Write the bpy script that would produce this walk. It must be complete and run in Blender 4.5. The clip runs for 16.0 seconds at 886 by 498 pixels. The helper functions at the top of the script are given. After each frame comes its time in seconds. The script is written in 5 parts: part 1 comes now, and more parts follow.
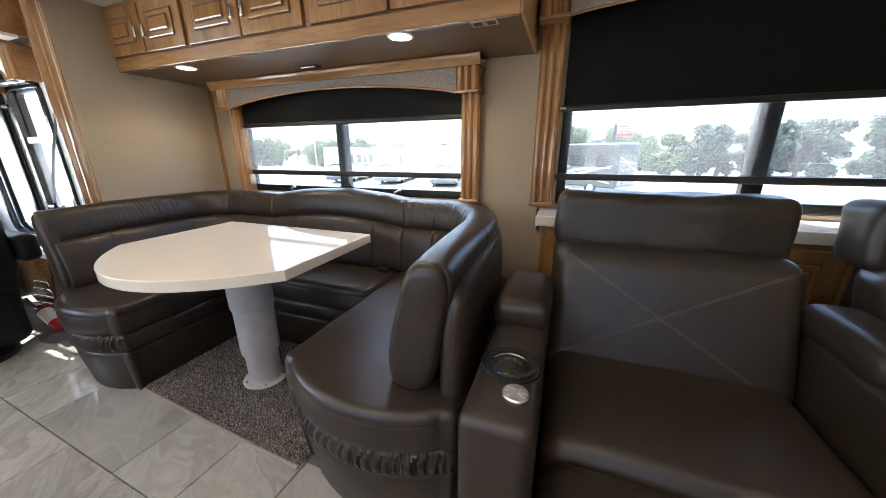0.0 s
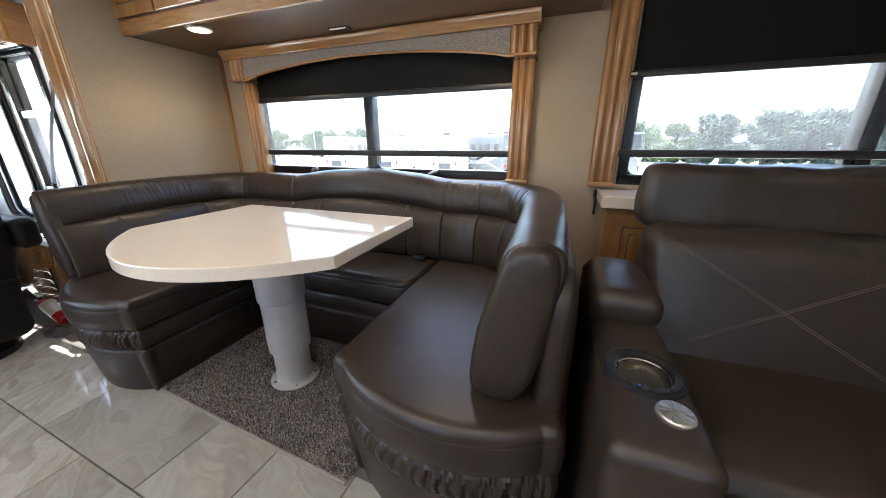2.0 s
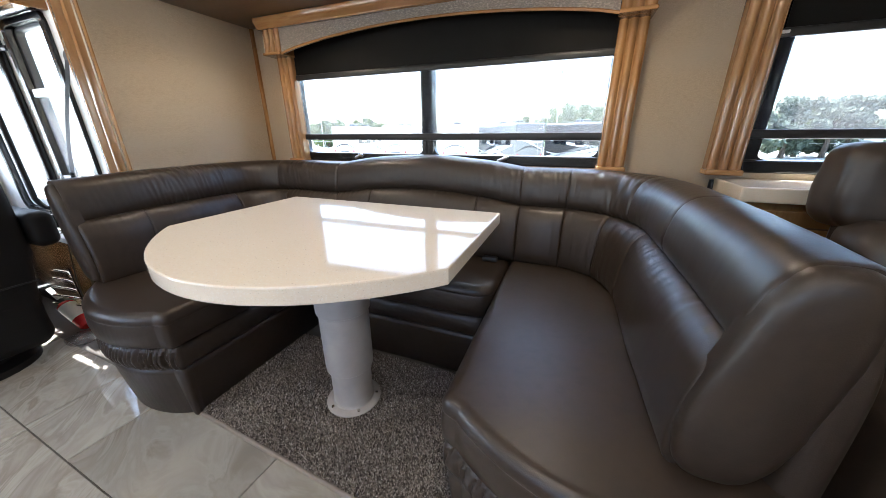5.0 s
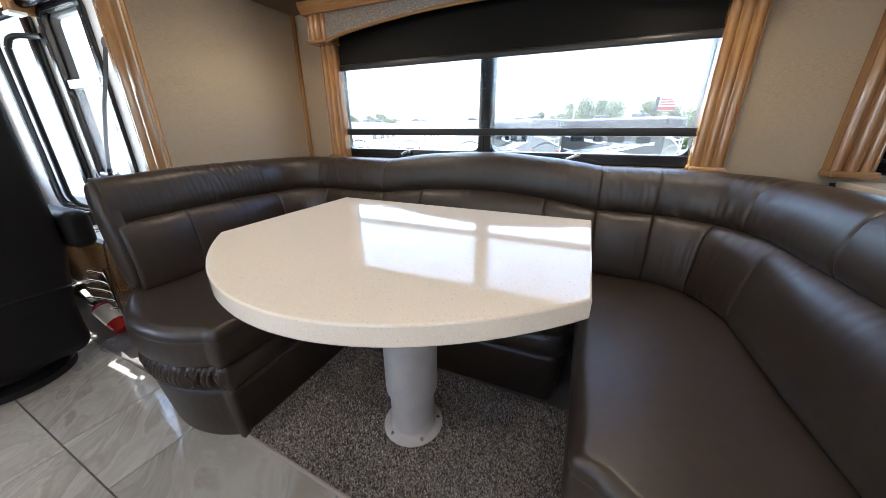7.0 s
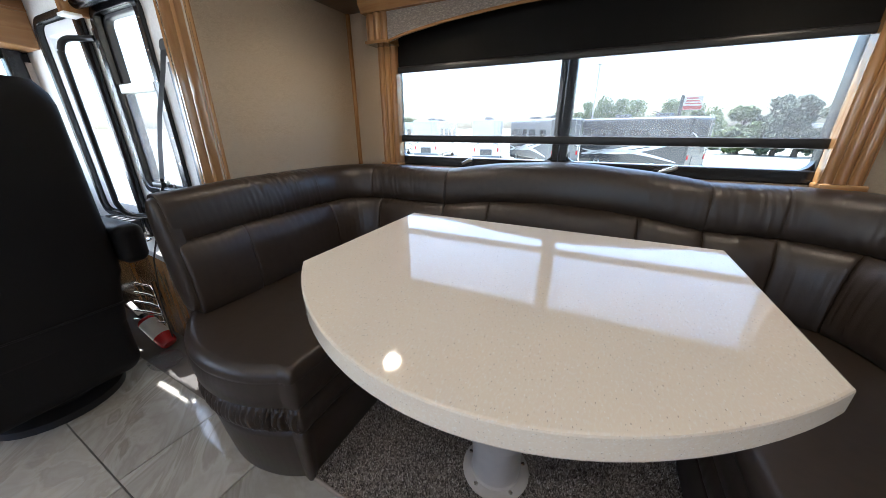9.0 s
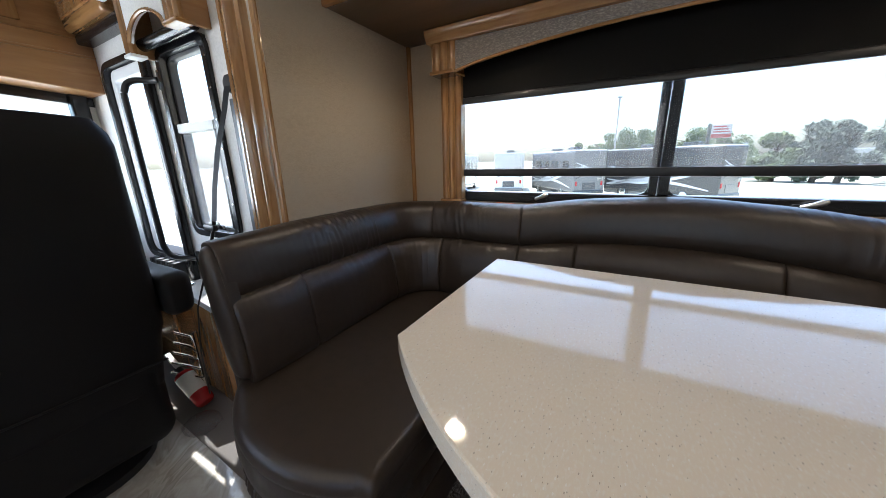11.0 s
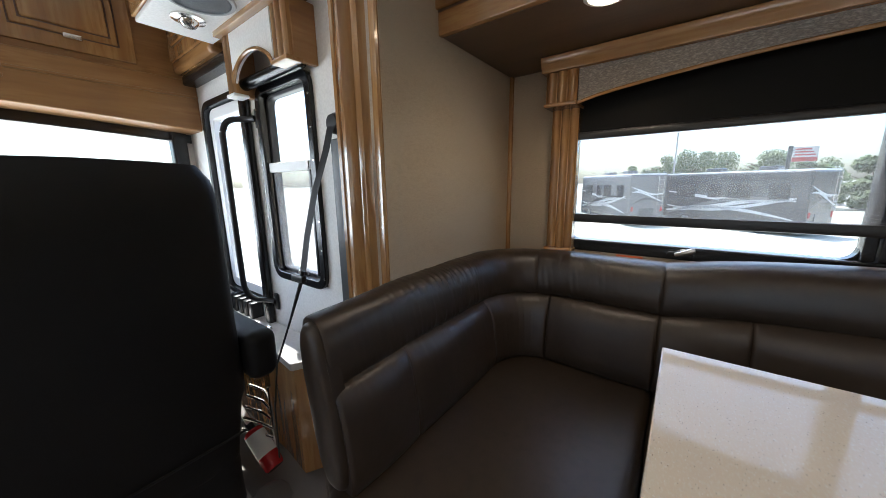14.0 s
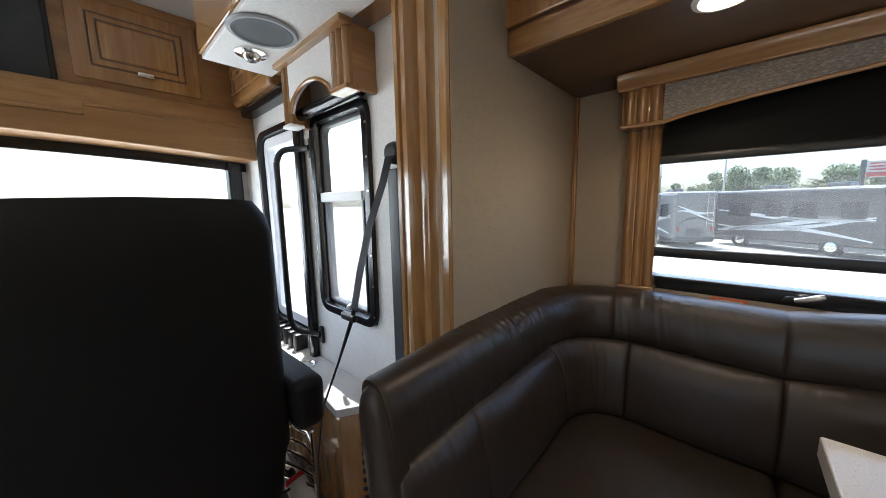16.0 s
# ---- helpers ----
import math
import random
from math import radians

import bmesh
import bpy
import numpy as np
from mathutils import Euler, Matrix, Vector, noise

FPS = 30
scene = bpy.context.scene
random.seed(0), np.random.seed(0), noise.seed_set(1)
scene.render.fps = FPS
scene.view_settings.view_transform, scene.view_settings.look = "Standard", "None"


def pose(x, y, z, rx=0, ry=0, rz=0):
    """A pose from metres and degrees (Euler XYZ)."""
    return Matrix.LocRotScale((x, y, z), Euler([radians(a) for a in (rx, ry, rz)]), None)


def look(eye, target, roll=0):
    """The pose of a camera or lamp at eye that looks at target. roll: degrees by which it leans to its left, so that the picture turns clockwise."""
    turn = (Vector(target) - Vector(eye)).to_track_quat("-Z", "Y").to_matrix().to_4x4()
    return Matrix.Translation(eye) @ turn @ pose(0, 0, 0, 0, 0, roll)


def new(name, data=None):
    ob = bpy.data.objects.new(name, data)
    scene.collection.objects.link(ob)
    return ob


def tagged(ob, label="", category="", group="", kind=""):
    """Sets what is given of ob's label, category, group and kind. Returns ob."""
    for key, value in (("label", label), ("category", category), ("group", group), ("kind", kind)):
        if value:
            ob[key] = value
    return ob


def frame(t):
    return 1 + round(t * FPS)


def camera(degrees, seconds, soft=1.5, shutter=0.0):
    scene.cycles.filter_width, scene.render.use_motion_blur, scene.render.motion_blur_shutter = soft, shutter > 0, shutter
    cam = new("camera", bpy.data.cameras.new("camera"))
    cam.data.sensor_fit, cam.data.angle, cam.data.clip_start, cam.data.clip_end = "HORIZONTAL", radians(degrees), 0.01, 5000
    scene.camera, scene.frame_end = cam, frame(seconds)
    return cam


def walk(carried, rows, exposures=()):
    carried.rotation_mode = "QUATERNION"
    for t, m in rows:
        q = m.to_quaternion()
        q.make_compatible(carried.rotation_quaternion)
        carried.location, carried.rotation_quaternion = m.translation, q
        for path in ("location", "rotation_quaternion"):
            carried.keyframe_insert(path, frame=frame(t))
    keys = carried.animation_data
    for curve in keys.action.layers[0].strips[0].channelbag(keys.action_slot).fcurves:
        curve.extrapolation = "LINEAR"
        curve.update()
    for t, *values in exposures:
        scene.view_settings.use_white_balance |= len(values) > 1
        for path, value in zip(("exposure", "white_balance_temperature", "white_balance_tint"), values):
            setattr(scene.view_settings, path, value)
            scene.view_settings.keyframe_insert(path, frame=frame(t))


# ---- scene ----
cam = camera(108.4, 16.0, soft=0.85)
PATH = [
    (0, (-0.003, 0.174, 1.138), (-0.673, 1.968, 0.56), -0.3),
    (0.5, (-0.068, 0.192, 1.113), (-0.739, 1.982, 0.523), -0.4),
    (1, (-0.146, 0.194, 1.108), (-0.796, 1.982, 0.492), -0.2),
    (1.5, (-0.221, 0.214, 1.084), (-0.864, 2.002, 0.462), -0.1),
    (2, (-0.278, 0.243, 1.062), (-0.938, 2.023, 0.433), -0.2),
    (2.5, (-0.345, 0.254, 1.052), (-1.004, 2.031, 0.415), -0.3),
    (3, (-0.407, 0.277, 1.038), (-1.078, 2.048, 0.396), -0.5),
    (3.5, (-0.469, 0.313, 1.031), (-1.153, 2.076, 0.38), -0.5),
    (4, (-0.536, 0.331, 1.03), (-1.215, 2.092, 0.369), -0.4),
    (6.5, (-0.853, 0.405, 1.016), (-1.583, 2.13, 0.314), -0.2),
    (7, (-0.926, 0.417, 1.02), (-1.673, 2.135, 0.318), -0.2),
    (7.5, (-0.999, 0.429, 1.031), (-1.76, 2.137, 0.323), -0.2),
    (8, (-1.082, 0.43, 1.036), (-1.844, 2.139, 0.333), -0.1),
    (8.5, (-1.154, 0.435, 1.045), (-1.934, 2.137, 0.342), 0.0),
    (9, (-1.216, 0.451, 1.057), (-2.03, 2.135, 0.35), -0.1),
    (11.5, (-1.562, 0.554, 1.06), (-2.548, 2.22, 0.559), -1.1),
    (12, (-1.612, 0.569, 1.101), (-2.636, 2.211, 0.597), -0.6),
    (12.5, (-1.682, 0.576, 1.102), (-2.74, 2.209, 0.64), -0.7),
    (13, (-1.744, 0.583, 1.123), (-2.836, 2.197, 0.677), -0.6),
    (13.5, (-1.794, 0.59, 1.138), (-2.928, 2.182, 0.714), -0.6),
    (14, (-1.842, 0.599, 1.147), (-3.019, 2.167, 0.754), -0.8),
    (14.5, (-1.888, 0.608, 1.161), (-3.102, 2.155, 0.795), -0.7),
    (15, (-1.932, 0.617, 1.172), (-3.185, 2.141, 0.842), -0.8),
    (15.5, (-1.971, 0.624, 1.185), (-3.261, 2.122, 0.881), -0.8),
    (16, (-1.995, 0.631, 1.189), (-3.332, 2.092, 0.914), -1.1),
]
EXPOSURES = [(0, 3.35, 5900, 10), (4, 3.40, 5880, 10), (6.5, 3.30, 5800, 10), (9, 2.78, 5720, 10), (11.5, 2.44, 5830, 10), (16, 2.33, 6000, 10)]
walk(cam, [(t, look(eye, target, roll)) for t, eye, target, roll in PATH], EXPOSURES)

# ---- light ----
world = bpy.data.worlds.new("sky")
scene.world = world
world.use_nodes = True
wn = world.node_tree.nodes
sky = wn.new("ShaderNodeTexSky")
sky.sky_type, sky.sun_disc = "NISHITA", False
SUN_EL, SUN_AZ = 68.0, 315.0
sky.sun_elevation, sky.sun_rotation = radians(SUN_EL), radians(SUN_AZ)
sky.air_density, sky.dust_density, sky.ozone_density = 1.0, 3.0, 1.0
world.node_tree.links.new(sky.outputs[0], wn["Background"].inputs[0])
wn["Background"].inputs[1].default_value = 0.15
sun = new("sun", bpy.data.lights.new("sun", "SUN"))
sun.data.energy, sun.data.angle, sun.data.color = 3.0, radians(0.6), (1.0, 0.95, 0.87)
az, el = radians(SUN_AZ), radians(SUN_EL)
sun.matrix_world = look((0, 0, 30), (-math.sin(az) * math.cos(el), -math.cos(az) * math.cos(el), 30 - math.sin(el)))


# sky light entering by the windscreen opening
screen_light = new("windscreen_skylight", bpy.data.lights.new("windscreen_skylight", "AREA"))
screen_light.data.shape, screen_light.data.size, screen_light.data.size_y = "RECTANGLE", 2.1, 0.62
screen_light.data.energy, screen_light.data.color = 3.5, (0.92, 0.96, 1.0)
screen_light.matrix_world = look((-4.10, 0.07, 1.08), (0.0, 0.07, 0.98))


# ---- materials ----
def mat(name, color, rough=0.5, metal=0.0, **kw):
    """Principled material. noise: (scale, amount) tone variation; fine: grain; bump: list of (scale, strength, kind)."""
    m = bpy.data.materials.new(name)
    m.use_nodes = True
    nt = m.node_tree
    n, l = nt.nodes, nt.links
    b = n["Principled BSDF"]
    b.inputs["Roughness"].default_value, b.inputs["Metallic"].default_value = rough, metal
    b.inputs["Base Color"].default_value = (*color, 1)
    co = n.new("ShaderNodeTexCoord")
    mp = n.new("ShaderNodeMapping")
    mp.inputs["Scale"].default_value = kw.get("stretch", (1, 1, 1))
    l.new(co.outputs["Object"], mp.inputs[0])
    col = None

    def tex(scale, detail=4):
        t = n.new("ShaderNodeTexNoise")
        t.inputs["Scale"].default_value, t.inputs["Detail"].default_value = scale, detail
        l.new(mp.outputs[0], t.inputs["Vector"])
        return t

    def mixin(fac, other, old):
        x = n.new("ShaderNodeMix")
        x.data_type = "RGBA"
        l.new(fac, x.inputs[0])
        if old is None:
            x.inputs[6].default_value = (*color, 1)
        else:
            l.new(old, x.inputs[6])
        x.inputs[7].default_value = (*other, 1)
        return x.outputs[2]

    for scale, other, lo, hi in kw.get("tones", ()):
        t = tex(scale)
        r = n.new("ShaderNodeMapRange")
        r.inputs[1].default_value, r.inputs[2].default_value = lo, hi
        l.new(t.outputs[0], r.inputs[0])
        col = mixin(r.outputs[0], other, col)
    if "specks" in kw:
        for scale, other, size in kw["specks"]:
            v = n.new("ShaderNodeTexVoronoi")
            v.inputs["Scale"].default_value = scale
            l.new(mp.outputs[0], v.inputs["Vector"])
            lt = n.new("ShaderNodeMath")
            lt.operation = "LESS_THAN"
            lt.inputs[1].default_value = size
            l.new(v.outputs["Distance"], lt.inputs[0])
            col = mixin(lt.outputs[0], other, col)
    if "vary" in kw:
        oi = n.new("ShaderNodeObjectInfo")
        h = n.new("ShaderNodeHueSaturation")
        r = n.new("ShaderNodeMapRange")
        r.inputs[3].default_value, r.inputs[4].default_value = 1 - kw["vary"], 1 + kw["vary"]
        l.new(oi.outputs["Random"], r.inputs[0])
        l.new(r.outputs[0], h.inputs["Value"])
        if col is None:
            h.inputs["Color"].default_value = (*color, 1)
        else:
            l.new(col, h.inputs["Color"])
        col = h.outputs[0]
    if col is not None:
        l.new(col, b.inputs["Base Color"])
    if "roughvar" in kw:
        t = tex(kw["roughvar"][0])
        r = n.new("ShaderNodeMapRange")
        r.inputs[3].default_value, r.inputs[4].default_value = rough - kw["roughvar"][1], rough + kw["roughvar"][1]
        l.new(t.outputs[0], r.inputs[0])
        l.new(r.outputs[0], b.inputs["Roughness"])
    last = None
    for scale, strength, kind in kw.get("bump", ()):
        if kind == "cells":
            t = n.new("ShaderNodeTexVoronoi")
            t.inputs["Scale"].default_value = scale
            l.new(mp.outputs[0], t.inputs["Vector"])
        elif kind == "waves":
            t = n.new("ShaderNodeTexWave")
            t.inputs["Scale"].default_value, t.inputs["Distortion"].default_value = scale, 3.0
            l.new(mp.outputs[0], t.inputs["Vector"])
        else:
            t = tex(scale)
        u = n.new("ShaderNodeBump")
        u.inputs["Strength"].default_value, u.inputs["Distance"].default_value = strength, kw.get("depth", 0.002)
        l.new(t.outputs[0], u.inputs["Height"])
        if last is not None:
            l.new(last, u.inputs["Normal"])
        last = u.outputs[0]
    if last is not None:
        l.new(last, b.inputs["Normal"])
    if "emit" in kw:
        b.inputs["Emission Color"].default_value = (*kw["emit"][0], 1)
        b.inputs["Emission Strength"].default_value = kw["emit"][1]
    if "coat" in kw:
        b.inputs["Coat Weight"].default_value, b.inputs["Coat Roughness"].default_value = kw["coat"]
    if "spec" in kw:
        b.inputs["Specular IOR Level"].default_value = kw["spec"]
    if "alpha" in kw:
        b.inputs["Alpha"].default_value = kw["alpha"]
    return m


LEATHER = mat("leather", (0.0325, 0.0222, 0.0154), 0.38, tones=[(2.5, (0.039, 0.0268, 0.0187), 0.35, 0.7), (40, (0.0265, 0.0182, 0.0127), 0.45, 0.75)], roughvar=(6, 0.05), spec=0.52, bump=[(420, 0.05, "cells"), (16, 0.10, "noise")], depth=0.003)
LEATHER2 = mat("leather_cab_seat", (0.0075, 0.0072, 0.0075), 0.57, tones=[(3, (0.0105, 0.0100, 0.0100), 0.35, 0.7)], spec=0.2, bump=[(900, 0.10, "cells")], depth=0.002)
THREAD = mat("thread", (0.24, 0.205, 0.17), 0.7)
SEAMTHREAD = mat("seam_thread", (0.11, 0.095, 0.08), 0.7)
WOOD = mat("maple", (0.39, 0.212, 0.080), 0.24, stretch=(1, 1, 0.12), tones=[(14, (0.235, 0.108, 0.037), 0.40, 0.72), (90, (0.30, 0.145, 0.050), 0.45, 0.7)], roughvar=(5, 0.06), coat=(0.7, 0.06), bump=[(120, 0.06, "noise")])
WOODX = mat("maple_lengthwise", (0.39, 0.212, 0.080), 0.24, stretch=(0.12, 1, 1), tones=[(14, (0.235, 0.108, 0.037), 0.40, 0.72), (90, (0.30, 0.145, 0.050), 0.45, 0.7)], roughvar=(5, 0.06), coat=(0.7, 0.06), bump=[(120, 0.06, "noise")])
WOODY = mat("maple_crosswise", (0.38, 0.205, 0.078), 0.34, stretch=(1, 0.12, 1), tones=[(14, (0.235, 0.108, 0.037), 0.40, 0.72), (90, (0.30, 0.145, 0.050), 0.45, 0.7)], roughvar=(5, 0.08), coat=(0.2, 0.2), bump=[(120, 0.06, "noise")])
GLAZE = mat("dark_glaze", (0.10, 0.046, 0.018), 0.4)
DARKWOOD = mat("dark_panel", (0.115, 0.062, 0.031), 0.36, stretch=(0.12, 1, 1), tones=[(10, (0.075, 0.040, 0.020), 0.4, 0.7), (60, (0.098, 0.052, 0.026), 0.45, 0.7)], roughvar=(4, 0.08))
WALLPAPER = mat("wallpaper", (0.405, 0.320, 0.226), 0.6, stretch=(1, 1, 3.2), tones=[(70, (0.34, 0.27, 0.19), 0.42, 0.66), (230, (0.52, 0.42, 0.305), 0.48, 0.70), (2, (0.40, 0.33, 0.25), 0.4, 0.7)], bump=[(240, 0.5, "noise"), (80, 0.3, "noise")])
PALEWALL = mat("pale_wall", (0.80, 0.79, 0.77), 0.55, tones=[(120, (0.72, 0.71, 0.69), 0.4, 0.7)], bump=[(200, 0.10, "noise")])
VINYL = mat("soft_ceiling", (0.70, 0.68, 0.64), 0.7, tones=[(3, (0.66, 0.64, 0.60), 0.4, 0.7)], bump=[(300, 0.15, "noise")])
GROUT = mat("grout", (0.16, 0.145, 0.13), 0.85, bump=[(400, 0.3, "noise")])
CARPET = mat("carpet", (0.17, 0.145, 0.125), 0.95, tones=[(160, (0.40, 0.36, 0.32), 0.46, 0.62), (90, (0.07, 0.058, 0.05), 0.5, 0.66)], bump=[(260, 0.8, "noise")], depth=0.006)
QUARTZ = mat("quartz", (0.80, 0.705, 0.575), 0.06, tones=[(9, (0.785, 0.69, 0.56), 0.4, 0.7), (300, (0.83, 0.77, 0.67), 0.5, 0.7)], stretch=(1, 0.45, 1), specks=[(110, (0.54, 0.46, 0.37), 0.085), (150, (0.86, 0.81, 0.73), 0.13), (70, (0.42, 0.34, 0.26), 0.045), (190, (0.50, 0.43, 0.34), 0.10)])
PEDESTAL = mat("grey_enamel", (0.46, 0.44, 0.415), 0.35, tones=[(20, (0.42, 0.40, 0.38), 0.4, 0.7)])
CHROME = mat("chrome", (0.78, 0.76, 0.73), 0.14, 1.0)
BRUSHED = mat("brushed_steel", (0.62, 0.60, 0.57), 0.3, 1.0)
BLACK = mat("black_plastic", (0.014, 0.014, 0.015), 0.35)
FRAME = mat("black_anodised", (0.006, 0.006, 0.007), 0.24, 0.0, tones=[(30, (0.009, 0.009, 0.010), 0.4, 0.7)])
BLIND = mat("blackout_fabric", (0.0048, 0.0045, 0.0043), 0.55, tones=[(4, (0.0066, 0.0062, 0.0060), 0.4, 0.7)], spec=0.15, bump=[(3, 0.1, "noise")])
TWEED = mat("tweed", (0.28, 0.25, 0.225), 0.9, stretch=(1, 1, 2.5), tones=[(170, (0.20, 0.18, 0.17), 0.42, 0.58), (90, (0.42, 0.38, 0.34), 0.5, 0.7)], bump=[(300, 0.6, "noise")])
WHITE = mat("white_plastic", (0.78, 0.78, 0.77), 0.35)
RED = mat("red_enamel", (0.42, 0.018, 0.022), 0.25)
ORANGE = mat("orange_print", (0.75, 0.16, 0.05), 0.5)
LAMP = mat("lamp_lens", (0.9, 0.85, 0.7), 0.4, emit=((1.0, 0.74, 0.46), 7.0))
LED = mat("blue_led", (0.1, 0.2, 0.9), 0.4, emit=((0.08, 0.15, 1.0), 0.12))
SCREEN = mat("tv_glass", (0.008, 0.008, 0.010), 0.08)
STEEL = mat("cup_steel", (0.8, 0.78, 0.72), 0.12, 1.0)


def glass(name, tint=(0.9, 0.95, 0.96)):
    m = bpy.data.materials.new(name)
    m.use_nodes = True
    n, l = m.node_tree.nodes, m.node_tree.links
    n.remove(n["Principled BSDF"])
    t, g, x, f = n.new("ShaderNodeBsdfTransparent"), n.new("ShaderNodeBsdfGlossy"), n.new("ShaderNodeMixShader"), n.new("ShaderNodeLayerWeight")
    p, q = n.new("ShaderNodeMath"), n.new("ShaderNodeMath")
    p.operation, p.inputs[1].default_value = "POWER", 5.0
    q.operation, q.inputs[1].default_value, q.inputs[2].default_value = "MULTIPLY_ADD", 0.6, 0.03
    l.new(f.outputs["Facing"], p.inputs[0])
    l.new(p.outputs[0], q.inputs[0])
    t.inputs[0].default_value = (*tint, 1)
    g.inputs["Roughness"].default_value = 0.02
    f.inputs[0].default_value = 0.5
    l.new(q.outputs[0], x.inputs[0])
    l.new(t.outputs[0], x.inputs[1])
    l.new(g.outputs[0], x.inputs[2])
    l.new(x.outputs[0], n["Material Output"].inputs[0])
    return m


def stone_tile():
    """Glossy stone-look porcelain: swirling taupe, grey and cream veins, a different cut on every tile."""
    m = bpy.data.materials.new("floor_tile")
    m.use_nodes = True
    n, l = m.node_tree.nodes, m.node_tree.links
    b = n["Principled BSDF"]
    co, oi, mp = n.new("ShaderNodeTexCoord"), n.new("ShaderNodeObjectInfo"), n.new("ShaderNodeMapping")
    sc = n.new("ShaderNodeMath")
    sc.operation, sc.inputs[1].default_value = "MULTIPLY", 37.0
    l.new(oi.outputs["Random"], sc.inputs[0])
    cmb = n.new("ShaderNodeCombineXYZ")
    l.new(sc.outputs[0], cmb.inputs[0])
    l.new(sc.outputs[0], cmb.inputs[1])
    l.new(co.outputs["Object"], mp.inputs[0])
    l.new(cmb.outputs[0], mp.inputs[1])
    tilt = n.new("ShaderNodeCombineXYZ")
    l.new(oi.outputs["Random"], tilt.inputs[2])
    l.new(tilt.outputs[0], mp.inputs[2])
    warp = n.new("ShaderNodeTexNoise")
    warp.inputs["Scale"].default_value, warp.inputs["Detail"].default_value = 2.2, 3
    l.new(mp.outputs[0], warp.inputs["Vector"])
    wave = n.new("ShaderNodeTexNoise")
    wave.inputs["Scale"].default_value, wave.inputs["Detail"].default_value, wave.inputs["Distortion"].default_value = 2.4, 5, 2.2
    st = n.new("ShaderNodeMapping")
    st.inputs["Scale"].default_value = (0.75, 1.9, 1)
    l.new(mp.outputs[0], st.inputs[0])
    l.new(st.outputs[0], wave.inputs["Vector"])
    ramp = n.new("ShaderNodeValToRGB")
    cols = ((0.30, (0.31, 0.275, 0.22)), (0.40, (0.47, 0.44, 0.385)), (0.47, (0.36, 0.325, 0.27)), (0.52, (0.55, 0.52, 0.46)), (0.58, (0.44, 0.405, 0.345)), (0.68, (0.58, 0.555, 0.495)))
    for k, (pos, c) in enumerate(cols):
        e = ramp.color_ramp.elements[0] if k == 0 else ramp.color_ramp.elements[-1] if k == len(cols) - 1 else ramp.color_ramp.elements.new(pos)
        e.position, e.color = pos, (*c, 1)
    l.new(wave.outputs[0], ramp.inputs[0])
    mix = n.new("ShaderNodeMix")
    mix.data_type = "RGBA"
    mr = n.new("ShaderNodeMapRange")
    mr.inputs[1].default_value, mr.inputs[2].default_value, mr.inputs[3].default_value, mr.inputs[4].default_value = 0.35, 0.65, 0.0, 0.75
    l.new(warp.outputs[0], mr.inputs[0])
    l.new(mr.outputs[0], mix.inputs[0])
    l.new(ramp.outputs[0], mix.inputs[6])
    mix.inputs[7].default_value = (0.53, 0.505, 0.445, 1)
    hsv, rv = n.new("ShaderNodeHueSaturation"), n.new("ShaderNodeMapRange")
    rv.inputs[3].default_value, rv.inputs[4].default_value = 0.56, 0.88
    l.new(oi.outputs["Random"], rv.inputs[0])
    l.new(rv.outputs[0], hsv.inputs["Value"])
    l.new(mix.outputs[2], hsv.inputs["Color"])
    l.new(hsv.outputs[0], b.inputs["Base Color"])
    b.inputs["Roughness"].default_value = 0.07
    b.inputs["Specular IOR Level"].default_value = 0.6
    return m


TILE = stone_tile()
GLASS = glass("window_glass")
CLEARBAG = glass("clear_film", (0.92, 0.93, 0.94))


def mesh_cloth(name, color, cover, glow=(0.3, 0.3, 0.3)):
    """Woven sun screen: threads with open gaps, as a share of cover."""
    m = bpy.data.materials.new(name)
    m.use_nodes = True
    n, l = m.node_tree.nodes, m.node_tree.links
    b = n["Principled BSDF"]
    b.inputs["Base Color"].default_value, b.inputs["Roughness"].default_value = (*color, 1), 0.8
    tl, half = n.new("ShaderNodeBsdfTranslucent"), n.new("ShaderNodeMixShader")
    tl.inputs[0].default_value = (*glow, 1)
    l.new(b.outputs[0], half.inputs[1])
    l.new(tl.outputs[0], half.inputs[2])
    t, x = n.new("ShaderNodeBsdfTransparent"), n.new("ShaderNodeMixShader")
    x.inputs[0].default_value = cover
    l.new(t.outputs[0], x.inputs[1])
    l.new(half.outputs[0], x.inputs[2])
    l.new(x.outputs[0], n["Material Output"].inputs[0])
    return m


SUNSCREEN = mesh_cloth("sun_screen", (0.03, 0.03, 0.031), 0.27, (0.24, 0.24, 0.24))


# ---- mesh helpers ----
def part(name, bm, material, parent=None, label="", smooth=True, angle=40):
    me = bpy.data.meshes.new(name)
    few = len(bm.faces) < 400
    if smooth:
        for f in bm.faces:
            f.smooth = True
        for e in bm.edges:
            if len(e.link_faces) != 2:
                continue
            turn = e.calc_face_angle(0)
            a, c = sorted(f.calc_area() for f in e.link_faces)
            if turn > radians(angle) or (turn > radians(8) and c > 5 * a and few) or (turn > radians(1) and c > 40 * a):
                e.smooth = False
    bm.to_mesh(me)
    bm.free()
    me.materials.append(material)
    ob = new(name, me)
    if parent is not None:
        ob.parent = parent
    if label:
        ob["label"] = label
    return ob


def thing(name, label, category, group="", kind="", at=(0, 0, 0), rz=0):
    ob = new(name)
    ob.matrix_basis = pose(*at, 0, 0, rz)
    return tagged(ob, label, category, group, kind)


